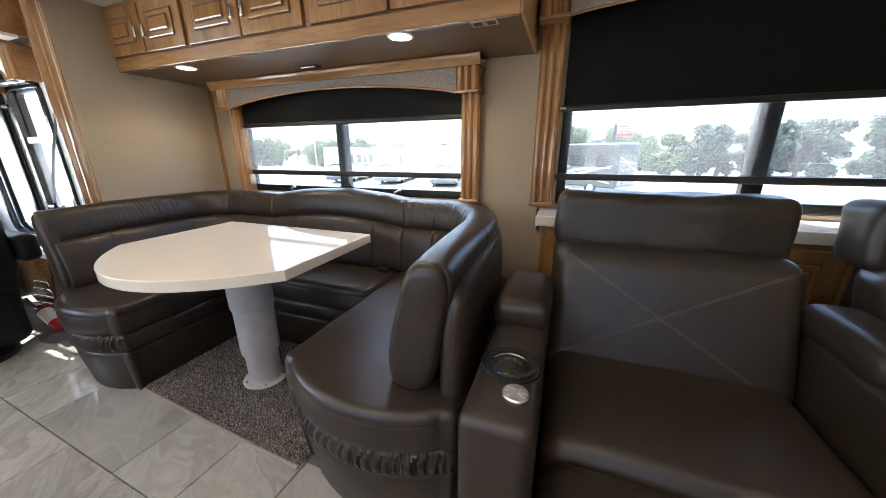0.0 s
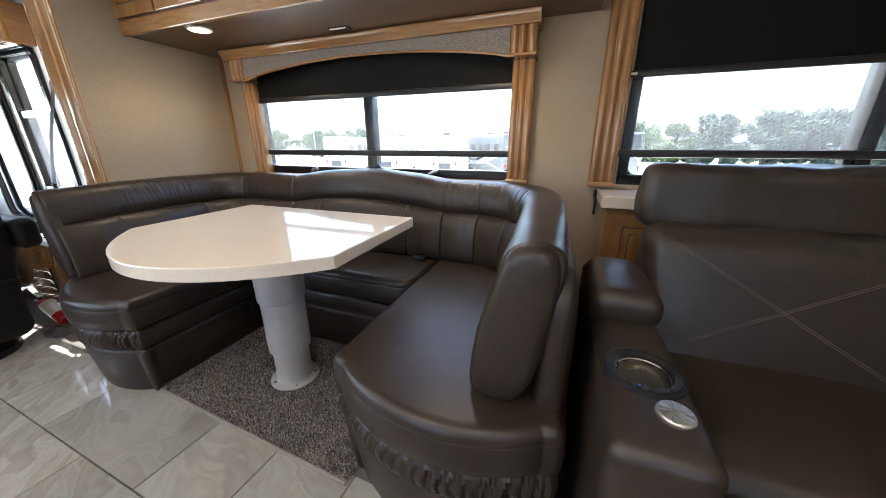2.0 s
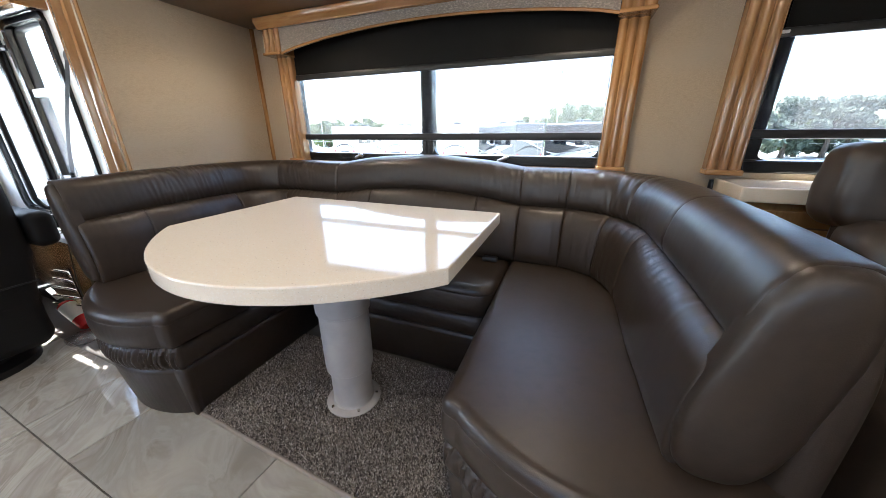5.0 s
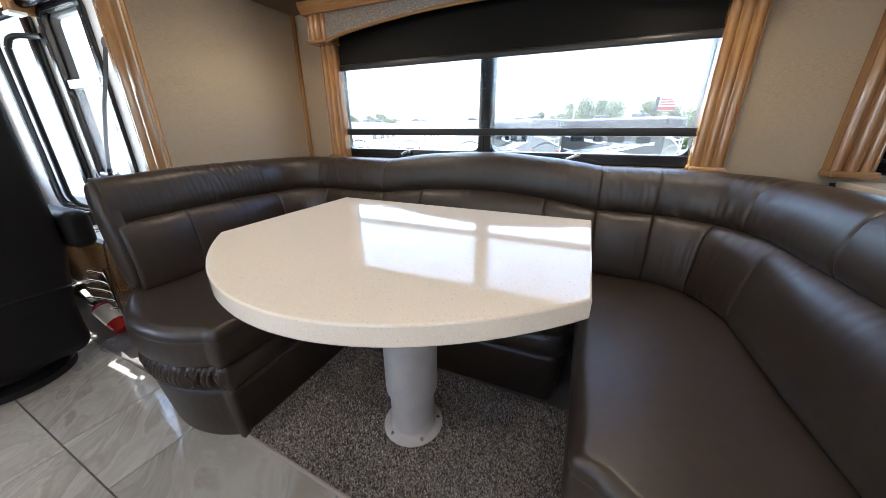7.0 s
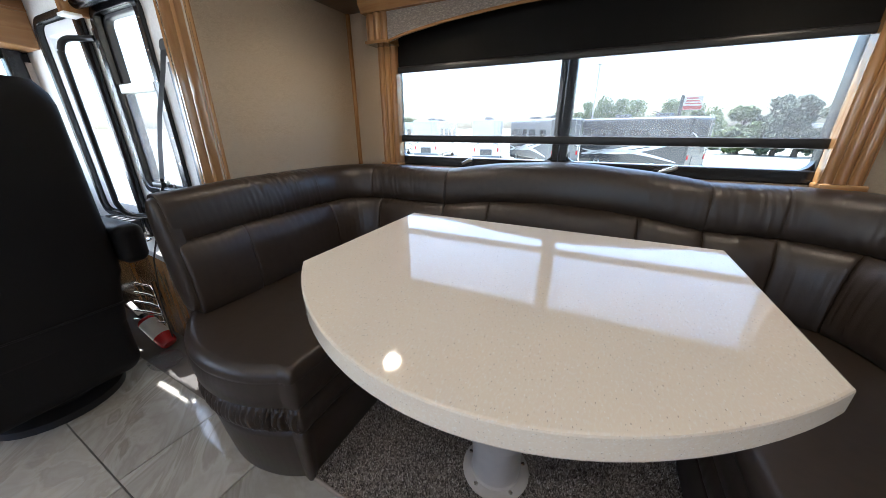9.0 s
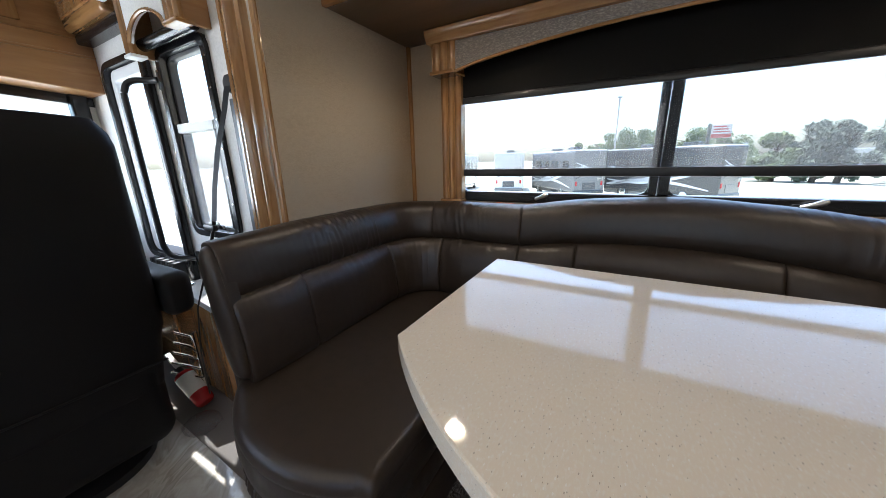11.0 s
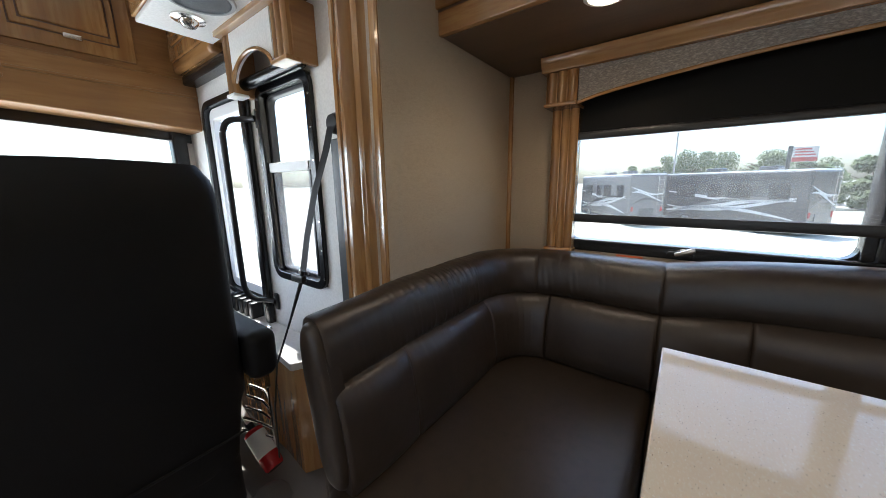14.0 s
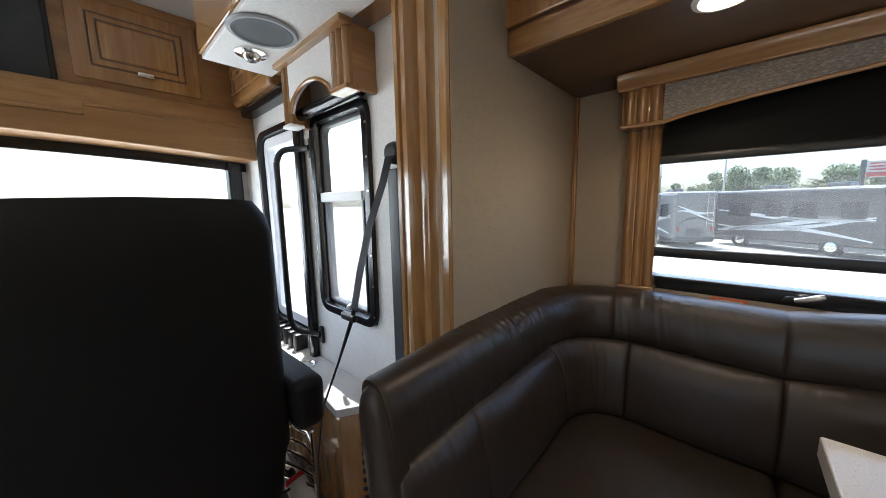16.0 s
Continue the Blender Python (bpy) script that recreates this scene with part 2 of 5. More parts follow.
def bevelled(bm, width, seg=2, limit=35):
    if width > 0:
        edges = [e for e in bm.edges if len(e.link_faces) == 2 and e.calc_face_angle(0) > radians(limit)]
        bmesh.ops.bevel(bm, geom=edges, offset=width, segments=seg, profile=0.5, affect="EDGES", clamp_overlap=True)
    return bm


def box(x0, x1, y0, y1, z0, z1, bev=0.0, seg=2, bm=None):
    b = bmesh.new()
    r = bmesh.ops.create_cube(b, size=1)
    for v in b.verts:
        v.co = Vector((x0 + (v.co.x + 0.5) * (x1 - x0), y0 + (v.co.y + 0.5) * (y1 - y0), z0 + (v.co.z + 0.5) * (z1 - z0)))
    bevelled(b, bev, seg)
    return merge(bm, b)


def merge(bm, b):
    if bm is None:
        return b
    me = bpy.data.meshes.new("tmp")
    b.to_mesh(me)
    b.free()
    bm.from_mesh(me)
    bpy.data.meshes.remove(me)
    return bm


def round_poly(pts, seg=6):
    """pts: (x, y, radius) corners, counter-clockwise; returns the rounded outline."""
    out = []
    n = len(pts)
    for i, (x, y, r) in enumerate(pts):
        p = Vector((x, y))
        a, c = Vector(pts[i - 1][:2]) - p, Vector(pts[(i + 1) % n][:2]) - p
        if r <= 0:
            out.append(p)
            continue
        ang = a.angle(c)
        d = min(r / math.tan(ang / 2), a.length * 0.49, c.length * 0.49)
        p0, p1 = p + a.normalized() * d, p + c.normalized() * d
        for k in range(seg + 1):
            t = k / seg
            out.append(p0 * (1 - t) ** 2 + p * 2 * t * (1 - t) + p1 * t ** 2)
    return out


def prism(outline, z0, z1, bev=0.0, seg=2, bm=None, axis="z", limit=50):
    """Outline (u, v) pulled from z0 to z1 along an axis: z: (x, y); y: (x, z); x: (y, z)."""
    b = bmesh.new()

    def at(u, v, w):
        return {"z": (u, v, w), "y": (u, w, v), "x": (w, u, v)}[axis]

    lo = [b.verts.new(at(p[0], p[1], z0)) for p in outline]
    hi = [b.verts.new(at(p[0], p[1], z1)) for p in outline]
    n = len(outline)
    b.faces.new(lo[::-1])
    b.faces.new(hi)
    for i in range(n):
        b.faces.new((lo[i], lo[(i + 1) % n], hi[(i + 1) % n], hi[i]))
    bmesh.ops.recalc_face_normals(b, faces=b.faces)
    bevelled(b, bev, seg, limit)
    return merge(bm, b)


def tube(path, r, sides=10, bm=None, closed=False):
    """Round bar along 3D points."""
    b = bmesh.new()
    rings = []
    pts = [Vector(p) for p in path]
    ref = Vector((0.13, 0.27, 0.95)).normalized()
    for i, p in enumerate(pts):
        d = (pts[min(i + 1, len(pts) - 1)] - pts[max(i - 1, 0)]).normalized()
        a = d.cross(ref).normalized()
        c = a.cross(d)
        rr = r[i] if isinstance(r, (list, tuple)) else r
        rings.append([b.verts.new(p + (a * math.cos(2 * math.pi * k / sides) + c * math.sin(2 * math.pi * k / sides)) * rr) for k in range(sides)])
    for u, v in zip(rings, rings[1:]):
        for k in range(sides):
            b.faces.new((u[k], u[(k + 1) % sides], v[(k + 1) % sides], v[k]))
    b.faces.new(rings[0][::-1])
    b.faces.new(rings[-1])
    bmesh.ops.recalc_face_normals(b, faces=b.faces)
    return merge(bm, b)


def lathe(profile, center=(0, 0, 0), sides=32, bm=None, axis="z"):
    """Profile of (radius, height) turned about an axis through center; radius 0 closes it."""
    b = bmesh.new()
    rings = []
    for r, h in profile:
        ring = []
        for k in range(sides if r > 0 else 1):
            a = 2 * math.pi * k / sides
            u, v = r * math.cos(a), r * math.sin(a)
            p = {"z": (u, v, h), "y": (u, h, v), "x": (h, u, v)}[axis]
            ring.append(b.verts.new(Vector(center) + Vector(p)))
        rings.append(ring)
    for u, v in zip(rings, rings[1:]):
        for k in range(sides):
            q = [u[k % len(u)], u[(k + 1) % len(u)], v[(k + 1) % len(v)], v[k % len(v)]]
            q = list(dict.fromkeys(q))
            if len(q) > 2:
                b.faces.new(q)
    bmesh.ops.recalc_face_normals(b, faces=b.faces)
    return merge(bm, b)


def wall_with_holes(axis, at0, at1, u0, u1, z0, z1, holes, material, name, label):
    """Wall of real thickness from at0 to at1, with openings (u0, u1, z0, z1), cut into blocks."""
    us = sorted({u0, u1, *(h[0] for h in holes), *(h[1] for h in holes)})
    zs = sorted({z0, z1, *(h[2] for h in holes), *(h[3] for h in holes)})
    b = bmesh.new()
    filled = {}
    for i in range(len(us) - 1):
        for j in range(len(zs) - 1):
            cu, cz = (us[i] + us[i + 1]) / 2, (zs[j] + zs[j + 1]) / 2
            filled[i, j] = not any(h[0] < cu < h[1] and h[2] < cz < h[3] for h in holes)
    cache = {}

    def vert(i, j, k):
        if (i, j, k) not in cache:
            w = (at0, at1)[k]
            cache[i, j, k] = b.verts.new((us[i], w, zs[j]) if axis == "y" else (w, us[i], zs[j]))
        return cache[i, j, k]

    for (i, j), on in filled.items():
        if not on:
            continue
        for k in (0, 1):
            b.faces.new([vert(i, j, k), vert(i + 1, j, k), vert(i + 1, j + 1, k), vert(i, j + 1, k)])
        for (di, dj), (p, q) in {(-1, 0): ((i, j), (i, j + 1)), (1, 0): ((i + 1, j), (i + 1, j + 1)), (0, -1): ((i, j), (i + 1, j)), (0, 1): ((i, j + 1), (i + 1, j + 1))}.items():
            if not filled.get((i + di, j + dj), False):
                b.faces.new([vert(*p, 0), vert(*q, 0), vert(*q, 1), vert(*p, 1)])
    bmesh.ops.recalc_face_normals(b, faces=b.faces)
    ob = part(name, b, material, smooth=False)
    return tagged(ob, label, "wall", kind="structure")


# ---- structure ----
XF, XR, YS, YC, YW, XE = -4.15, 2.3, -1.15, 1.28, 2.0, -2.505
ZC, ZS = 2.08, 1.925
tagged(part("floor", box(XF, XR, YS, YW + 0.06, -0.06, -0.008), GROUT, smooth=False), "dark grout bed under large glossy stone-look tiles", "floor", kind="structure")
W1 = (-2.27, -0.515, 0.87, 1.53)
W2 = (-0.04, 1.70, 0.87, 1.80)
wall_with_holes("y", YW, YW + 0.06, XE - 0.05, XR, 0.0, ZS, [W1, W2], WALLPAPER, "wall_slide", "beige woven wallpaper on the slide-out's window wall")
SW = (-3.29, -2.91, 0.762, 1.535)
DW = (-3.86, -3.42, 0.60, 1.56)
wall_with_holes("y", YC, YC + 0.06, XF, XE - 0.02, 0.0, ZC, [SW, DW], PALEWALL, "wall_cab_side", "pale grey textured wall beside the cab seats")
tagged(part("wall_slide_end", box(XE - 0.05, XE, 1.226, YW - 0.002, 0, ZS), WALLPAPER, smooth=False), "beige woven wallpaper on the slide-out's end wall", "wall", kind="structure")
tagged(part("wall_slide_rear", box(XR - 0.06, XR, YS, YW + 0.06, 0, ZC), WALLPAPER, smooth=False), "beige wallpapered wall closing the rear", "wall", kind="structure")
wall_with_holes("y", YS - 0.06, YS, XF, XR, 0.0, ZC, [(-3.7, -2.9, 0.75, 1.5), (-1.9, -0.5, 0.95, 1.5), (0.35, 0.85, 0.95, 1.5)], WALLPAPER, "wall_opposite", "beige wallpapered wall with windows facing the dinette")
wall_with_holes("x", XF - 0.06, XF, YS, YC + 0.06, 0.0, ZC, [(YS + 0.08, YC - 0.05, 0.72, 1.60)], PALEWALL, "wall_front", "pale front wall with the wide windscreen opening")
tagged(part("ceiling", box(XF, XR, YS, 1.20, ZC, ZC + 0.04), VINYL, smooth=False), "off-white padded vinyl ceiling", "ceiling", kind="structure")
tagged(part("ceiling_slide", box(XE - 0.05, XR, 1.20, YW + 0.06, ZS, ZS + 0.04), VINYL, smooth=False), "off-white ceiling of the slide-out", "ceiling", kind="structure")
tagged(part("ceiling_cab", box(XF, XE - 0.05, 1.20, YC + 0.06, ZC, ZC + 0.04), VINYL, smooth=False), "off-white ceiling above the cab wall", "ceiling", kind="structure")
tagged(part("trim", box(XE - 0.05, XR, 1.17, 1.20, ZS - 0.06, ZC, 0.006), WOODX), "maple fascia along the slide-out opening", "trim", kind="structure")
tagged(part("trim", box(XE, XE + 0.016, YW - 0.020, YW - 0.001, 0.80, 1.60, 0.003), WOOD), "thin maple strip in the wall corner", "trim", kind="structure")


def fluted(x0, x1, y0, y1, z0, z1, flutes=3, bm=None):
    """Upright moulding with rounded reeds on its -y face."""
    pts = [(x0, y1), (x0, y0 + 0.012)]
    w = (x1 - x0) / flutes
    for k in range(flutes):
        for j in range(9):
            t = j / 8
            bulge = math.sin(math.pi * t) ** 0.8
            pts.append((x0 + w * (k + 0.06 + 0.88 * t), y0 + 0.014 - 0.014 * bulge * (1.0 if k == flutes // 2 else 0.8)))
    pts += [(x1, y0 + 0.012), (x1, y1)]
    b = prism(pts[::-1], z0, z1)
    return merge(bm, b)


# tall casing at the slide-out's edge
casing = thing("casing", "tall glossy maple door-style casing with stepped mouldings", "trim", kind="structure")
prof = [(-2.705, 1.279), (-2.705, 1.225), (-2.698, 1.218), (-2.684, 1.218), (-2.680, 1.226), (-2.664, 1.210), (-2.654, 1.203), (-2.634, 1.200), (-2.620, 1.210), (-2.613, 1.226), (-2.605, 1.228),
        (-2.596, 1.212), (-2.584, 1.208), (-2.572, 1.212), (-2.565, 1.226), (-2.558, 1.230), (-2.514, 1.218), (-2.507, 1.222), (-2.507, 1.279)]
part("moulding", prism(prof[::-1], 0, ZS), WOOD, casing)


def window_unit(name, label, x0, x1, z0, z1, yg, mull, sill):
    """Black framed sliding window in an opening: frame bars, mullion and two panes."""
    w = thing(name, label, "window", kind="structure")
    f = 0.045
    b = box(x0, x1, yg - 0.03, yg + 0.03, z0, z0 + sill, 0.006)
    box(x0, x1, yg - 0.03, yg + 0.03, z1 - 0.05, z1, 0.006, bm=b)
    box(x0, x0 + f, yg - 0.028, yg + 0.03, z0 + sill, z1 - 0.05, 0.005, bm=b)
    box(x1 - f, x1, yg - 0.028, yg + 0.03, z0 + sill, z1 - 0.05, 0.005, bm=b)
    for xa, xb, s in ((x0 + f, mull[0], 1), (mull[1], x1 - f, -1)):
        for xc, sg in (((xa, 1), (xb, -1))):
            n = [(xc, z0 + sill)] + [(xc + sg * 0.035 * (1 - math.sin(a)), z0 + sill + 0.035 * (1 - math.cos(a))) for a in [math.pi / 2 * k / 6 for k in range(7)]]
            prism(n if sg > 0 else n[::-1], yg - 0.012, yg + 0.02, bm=b, axis="y")
    part("window_frame", b, FRAME, w)
    m = box(mull[0], mull[0] + 0.028, yg - 0.026, yg + 0.02, z0 + sill, z1 - 0.05, 0.004)
    box(mull[0] + 0.031, mull[1], yg - 0.032, yg + 0.028, z0 + sill, z1 - 0.05, 0.004, bm=m)
    part("mullion", m, FRAME, w)
    for xa, xb in ((x0 + f, mull[0]), (mull[1], x1 - f)):
        ob = part("pane", box(xa + 0.001, xb - 0.001, yg + 0.003, yg + 0.007, z0 + sill + 0.001, z1 - 0.051), GLASS, w, smooth=False)
        ob.visible_shadow = False
    return w


YG = YW + 0.03
win1 = window_unit("window_1", "wide black-framed sliding window behind the dinette", *W1, YG, (-1.427, -1.361), 0.048)
win2 = window_unit("window_2", "wide black-framed sliding window behind the recliners", *W2, YG, (0.745, 0.820), 0.048)


def latch(x, z, y, parent):
    """Low black catch with a stubby metal lever tipped up."""
    base = part("latch", prism(round_poly([(x - 0.045, z - 0.010, 0.006), (x + 0.045, z - 0.010, 0.006), (x + 0.030, z + 0.010, 0.008), (x - 0.030, z + 0.010, 0.008)], 4), y - 0.012, y, 0.003, axis="y"), FRAME, parent)
    part("lever", tube([(x - 0.012, y - 0.016, z), (x + 0.012, y - 0.026, z + 0.010), (x + 0.034, y - 0.030, z + 0.020), (x + 0.042, y - 0.030, z + 0.024)], [0.007, 0.008, 0.010, 0.006], 10), BRUSHED, base, "small metal lift lever")


for x, w in ((-1.835, win1), (-0.995, win1), (0.5, win2)):
    latch(x, 0.892, YG - 0.03, w)


# ---- window valances, pillars and blinds ----
def window_dressing(name, label, xl, xr, z_foot, z_cap, z_top, arch, crown):
    """Pillars (xl, xr: outer and inner edges), arched fabric valance, gilt bead and crown moulding."""
    t = thing(name, label, "window valance")
    yf = YW - 0.125
    for xa, xb in (xl, xr):
        p = part("pillar", fluted(xa, xb, yf + 0.068, YW - 0.001, z_foot + 0.022, z_cap), WOOD, t, "fluted glossy maple pillar")
        part("foot", box(xa - 0.006, xb + 0.006, yf + 0.058, YW - 0.001, z_foot, z_foot + 0.022, 0.005), WOODX, p)
        part("capital", fluted(xa - 0.006, xb + 0.006, yf, YW - 0.001, z_cap + 0.014, z_top), WOOD, p)
        part("ring", box(xa - 0.010, xb + 0.010, yf - 0.006, YW - 0.001, z_cap, z_cap + 0.014, 0.005), WOODX, p)
    x0, x1 = xl[1] + 0.008, xr[0] - 0.008
    n = 24

    def low(k):
        return z_cap + 0.005 + arch * math.sin(math.pi * k / n) ** 0.75

    arc = [(x0 + (x1 - x0) * k / n, low(k)) for k in range(n + 1)]
    part("fabric_panel", prism(arc + [(x1, z_top), (x0, z_top)], yf + 0.012, yf + 0.03, axis="y"), TWEED, t, "grey tweed valance panel", smooth=False)
    part("bead", tube([(x, yf + 0.010, z) for x, z in arc], 0.006, 8), WOODX, t, "thin gilt wooden bead")
    if crown:
        cp = [(yf - 0.028, z_top + crown), (yf - 0.028, z_top + crown - 0.018), (yf - 0.020, z_top + 0.020), (yf - 0.010, z_top + 0.004), (yf - 0.010, z_top), (YW - 0.002, z_top), (YW - 0.002, z_top + crown)]
        part("crown_moulding", prism(cp, xl[0] - 0.02, xr[1] + 0.02, 0.003, axis="x"), WOODX, t, "glossy maple crown moulding")
    return t


window_dressing("window_valance", "maple valance with fluted pillars and tweed panel over dinette window", (-2.300, -2.198), (-0.558, -0.455), 0.862, 1.428, 1.548, 0.070, 0.05)
window_dressing("window_valance", "taller maple valance with fluted pillars and tweed panel over recliner window", (-0.165, -0.055), (1.72, 1.83), 0.863, 1.700, 1.86, 0.05, 0.0)


def blinds(x0, x1, z_bot, z_top, z_bar, label):
    b = thing("roller_blind", label, "roller blind")
    y = YW - 0.022
    part("blackout_cloth", box(x0, x1, y, y + 0.003, z_bot, z_top), BLIND, b, smooth=False)
    part("hem_bar", box(x0 - 0.012, x1 + 0.012, y - 0.006, y + 0.009, z_bot - 0.016, z_bot + 0.012, 0.005), BLACK, b)
    part("roller", lathe([(0, x0), (0.02, x0), (0.02, x1), (0, x1)], (0, y - 0.004, z_top), 16, axis="x"), BLACK, b)
    part("end_clip", box(x0 - 0.02, x0 + 0.012, y - 0.011, y - 0.004, z_bot - 0.006, z_bot + 0.004, 0.002), WHITE, b)
    s = thing("sun_shade", "half-lowered dark mesh sun shade with a slim bottom bar", "roller shade")
    part("mesh_cloth", box(x0 + 0.004, x1 - 0.004, y + 0.012, y + 0.0125, z_bar, z_top), SUNSCREEN, s, smooth=False)
    part("bottom_bar", box(x0 - 0.010, x1 + 0.010, y + 0.004, y + 0.020, z_bar - 0.034, z_bar, 0.006), BLACK, s)
    return b


blinds(-2.235, -0.525, 1.328, 1.555, 1.024, "black roller blind drawn a short way over the dinette window")
blinds(-0.040, 1.70, 1.343, 1.80, 1.031, "black roller blind drawn low over the recliner window")
tagged(part("warning_sticker", box(-2.035, -1.945, YW - 0.003, YW - 0.0005, 0.845, 0.868), ORANGE, smooth=False), "small orange and white warning sticker under the window", "sticker")
part("printed_bar", box(-2.025, -1.955, YW - 0.004, YW - 0.0032, 0.851, 0.861), WHITE, bpy.data.objects["warning_sticker"], smooth=False)

# ---- overhead cabinet ----
CY, CZ0, CZ1, CXL, CXR = 1.475, 1.60, ZS - 0.003, XE + 0.001, -0.20
cab = thing("overhead_cabinet", "long glossy maple overhead cabinet with raised-panel doors", "cabinet")
part("body", box(CXL, CXR, CY + 0.018, YW - 0.001, CZ0 + 0.012, CZ1), WOOD, cab, smooth=False)
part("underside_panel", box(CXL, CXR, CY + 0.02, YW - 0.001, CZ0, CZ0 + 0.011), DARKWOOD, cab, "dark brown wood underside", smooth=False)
fr = box(CXL, CXR, CY - 0.004, CY + 0.019, CZ0 - 0.004, CZ0 + 0.062, 0.004)
box(CXL, CXR, CY, CY + 0.018, CZ0 + 0.062, CZ1, 0.001, bm=fr)
part("face_frame", fr, WOODX, cab)
part("end_moulding", box(CXR, CXR + 0.012, CY - 0.004, YW - 0.001, CZ0 - 0.004, CZ1, 0.003), WOODY, cab)


def panel_door(parent, x0, x1, z0, z1, y, handle=None, rings=3, name="door", axis="y", sign=-1):
    """Raised-panel door on a front face: stepped frames with dark glaze lines between them."""
    def bx(a0, a1, c0, c1, d0, d1, bev):
        lo, hi = sorted((y + sign * d0, y + sign * d1))
        return box(a0, a1, lo, hi, c0, c1, bev) if axis == "y" else box(lo, hi, a0, a1, c0, c1, bev)

    d = part(name, bx(x0, x1, z0, z1, 0.0, 0.014, 0.004), WOOD, parent)
    part("glaze", bx(x0 + 0.052, x1 - 0.052, z0 + 0.052, z1 - 0.052, 0.013, 0.0148, 0.0), GLAZE, d, smooth=False)
    part("panel", bx(x0 + 0.057, x1 - 0.057, z0 + 0.057, z1 - 0.057, 0.010, 0.022, 0.006), WOOD, d)
    part("glaze", bx(x0 + 0.079, x1 - 0.079, z0 + 0.079, z1 - 0.079, 0.020, 0.0226, 0.0), GLAZE, d, smooth=False)
    part("panel", bx(x0 + 0.084, x1 - 0.084, z0 + 0.084, z1 - 0.084, 0.014, 0.030, 0.009), WOOD, d)
    if handle:
        hx, hz, vertical = handle
        if axis == "y":
            ye = y + sign * 0.014
            h = box(hx - 0.008, hx + 0.008, ye - 0.020, ye, hz - 0.030, hz + 0.030, 0.006) if vertical else box(hx - 0.03, hx + 0.03, ye - 0.02, ye, hz - 0.008, hz + 0.008, 0.006)
        else:
            xe = y + sign * 0.014
            h = box(min(xe, xe + sign * 0.02), max(xe, xe + sign * 0.02), hx - 0.028, hx + 0.028, hz - 0.010, hz + 0.010, 0.004)
        part("handle", h, CHROME, d, "small chrome pull")
    return d


for x0, x1, hx in ((-2.520, -2.205, -2.235), (-2.195, -1.880, -2.165), (-1.845, -1.490, -1.520), (-1.480, -1.125, -1.450), (-1.085, -0.710, -0.740), (-0.700, -0.325, -0.670)):
    panel_door(cab, x0, x1, CZ0 + 0.068, CZ1 - 0.02, CY, (hx, 1.765, True))
    part("glaze", box(x0 - 0.006, x1 + 0.006, CY - 0.0012, CY + 0.001, CZ0 + 0.062, CZ1 - 0.014), GLAZE, cab, smooth=False)


def downlight(x, y, z, r=0.045, power=0.95, group="downlights under the cabinet", tint=(1.0, 0.82, 0.60)):
    d = thing("downlight", "round recessed downlight glowing warm white", "light", group=group)
    part("bezel", lathe([(r + 0.012, z + 0.002), (r + 0.010, z - 0.004), (r, z - 0.006), (r - 0.002, z - 0.002)], (x, y, 0), 32), WHITE, d)
    part("lens", lathe([(0, z - 0.003), (r * 0.6, z - 0.0035), (r, z - 0.002), (r, z + 0.001)], (x, y, 0), 32), LAMP, d, "frosted glowing lens")
    lamp = new("downlight_lamp", bpy.data.lights.new("downlight_lamp", "SPOT"))
    lamp.data.energy, lamp.data.color, lamp.data.spot_size, lamp.data.spot_blend, lamp.data.shadow_soft_size = power, tint, radians(150), 0.6, 0.04
    lamp.matrix_world = look((x, y, z - 0.012), (x, y, 0))
    return d


downlight(-2.045, 1.552, CZ0)
downlight(-0.695, 1.536, CZ0)
for lx, ly, watts in ((-2.7, -0.65, 0.9), (-1.3, -0.65, 2.0), (0.1, -0.65, 4.0), (1.5, -0.65, 1.6), (-2.2, -0.10, 0.7), (-1.0, -0.10, 2.2)):
    downlight(lx, ly, ZC, 0.05, watts, "downlights in the ceiling", (1.0, 0.86, 0.68))
# small flush latch plate and socket plate under the cabinet
v = thing("vent_plate", "small black touch light under the cabinet", "light plate")
part("plate", box(-1.44, -1.33, 1.762, 1.812, CZ0 - 0.008, CZ0, 0.003), BLACK, v)
part("lip", box(-1.43, -1.34, 1.760, 1.766, CZ0 - 0.012, CZ0 - 0.004, 0.002), BRUSHED, v)
o = thing("socket_plate", "silver double USB socket plate under the cabinet", "socket")
part("plate", box(-0.385, -0.285, 1.385 + 0.1, 1.445 + 0.1, CZ0 - 0.006, CZ0, 0.003), BRUSHED, o)
for x in (-0.36, -0.31):
    part("socket", box(x - 0.016, x + 0.016, 1.40 + 0.1, 1.43 + 0.1, CZ0 - 0.008, CZ0 - 0.004, 0.003), BLACK, o)


# ---- dinette ----
def open_round(pts, seg=10):
    """Open plan line with rounded corners, resampled every 2 cm; points (x, y, radius)."""
    out = []
    for i, (x, y, r) in enumerate(pts):
        p = Vector((x, y))
        if r <= 0 or i in (0, len(pts) - 1):
            out.append(p)
            continue
        a, c = Vector(pts[i - 1][:2]) - p, Vector(pts[i + 1][:2]) - p
        d = r / math.tan(a.angle(c) / 2)
        p0, p1 = p + a.normalized() * d, p + c.normalized() * d
        out += [p0 * (1 - t) ** 2 + p * 2 * t * (1 - t) + p1 * t ** 2 for t in (k / seg for k in range(seg + 1))]
    res = [out[0]]
    for a, b in zip(out, out[1:]):
        n = max(1, round((b - a).length / 0.02))
        res += [a.lerp(b, k / n) for k in range(1, n + 1)]
    return res


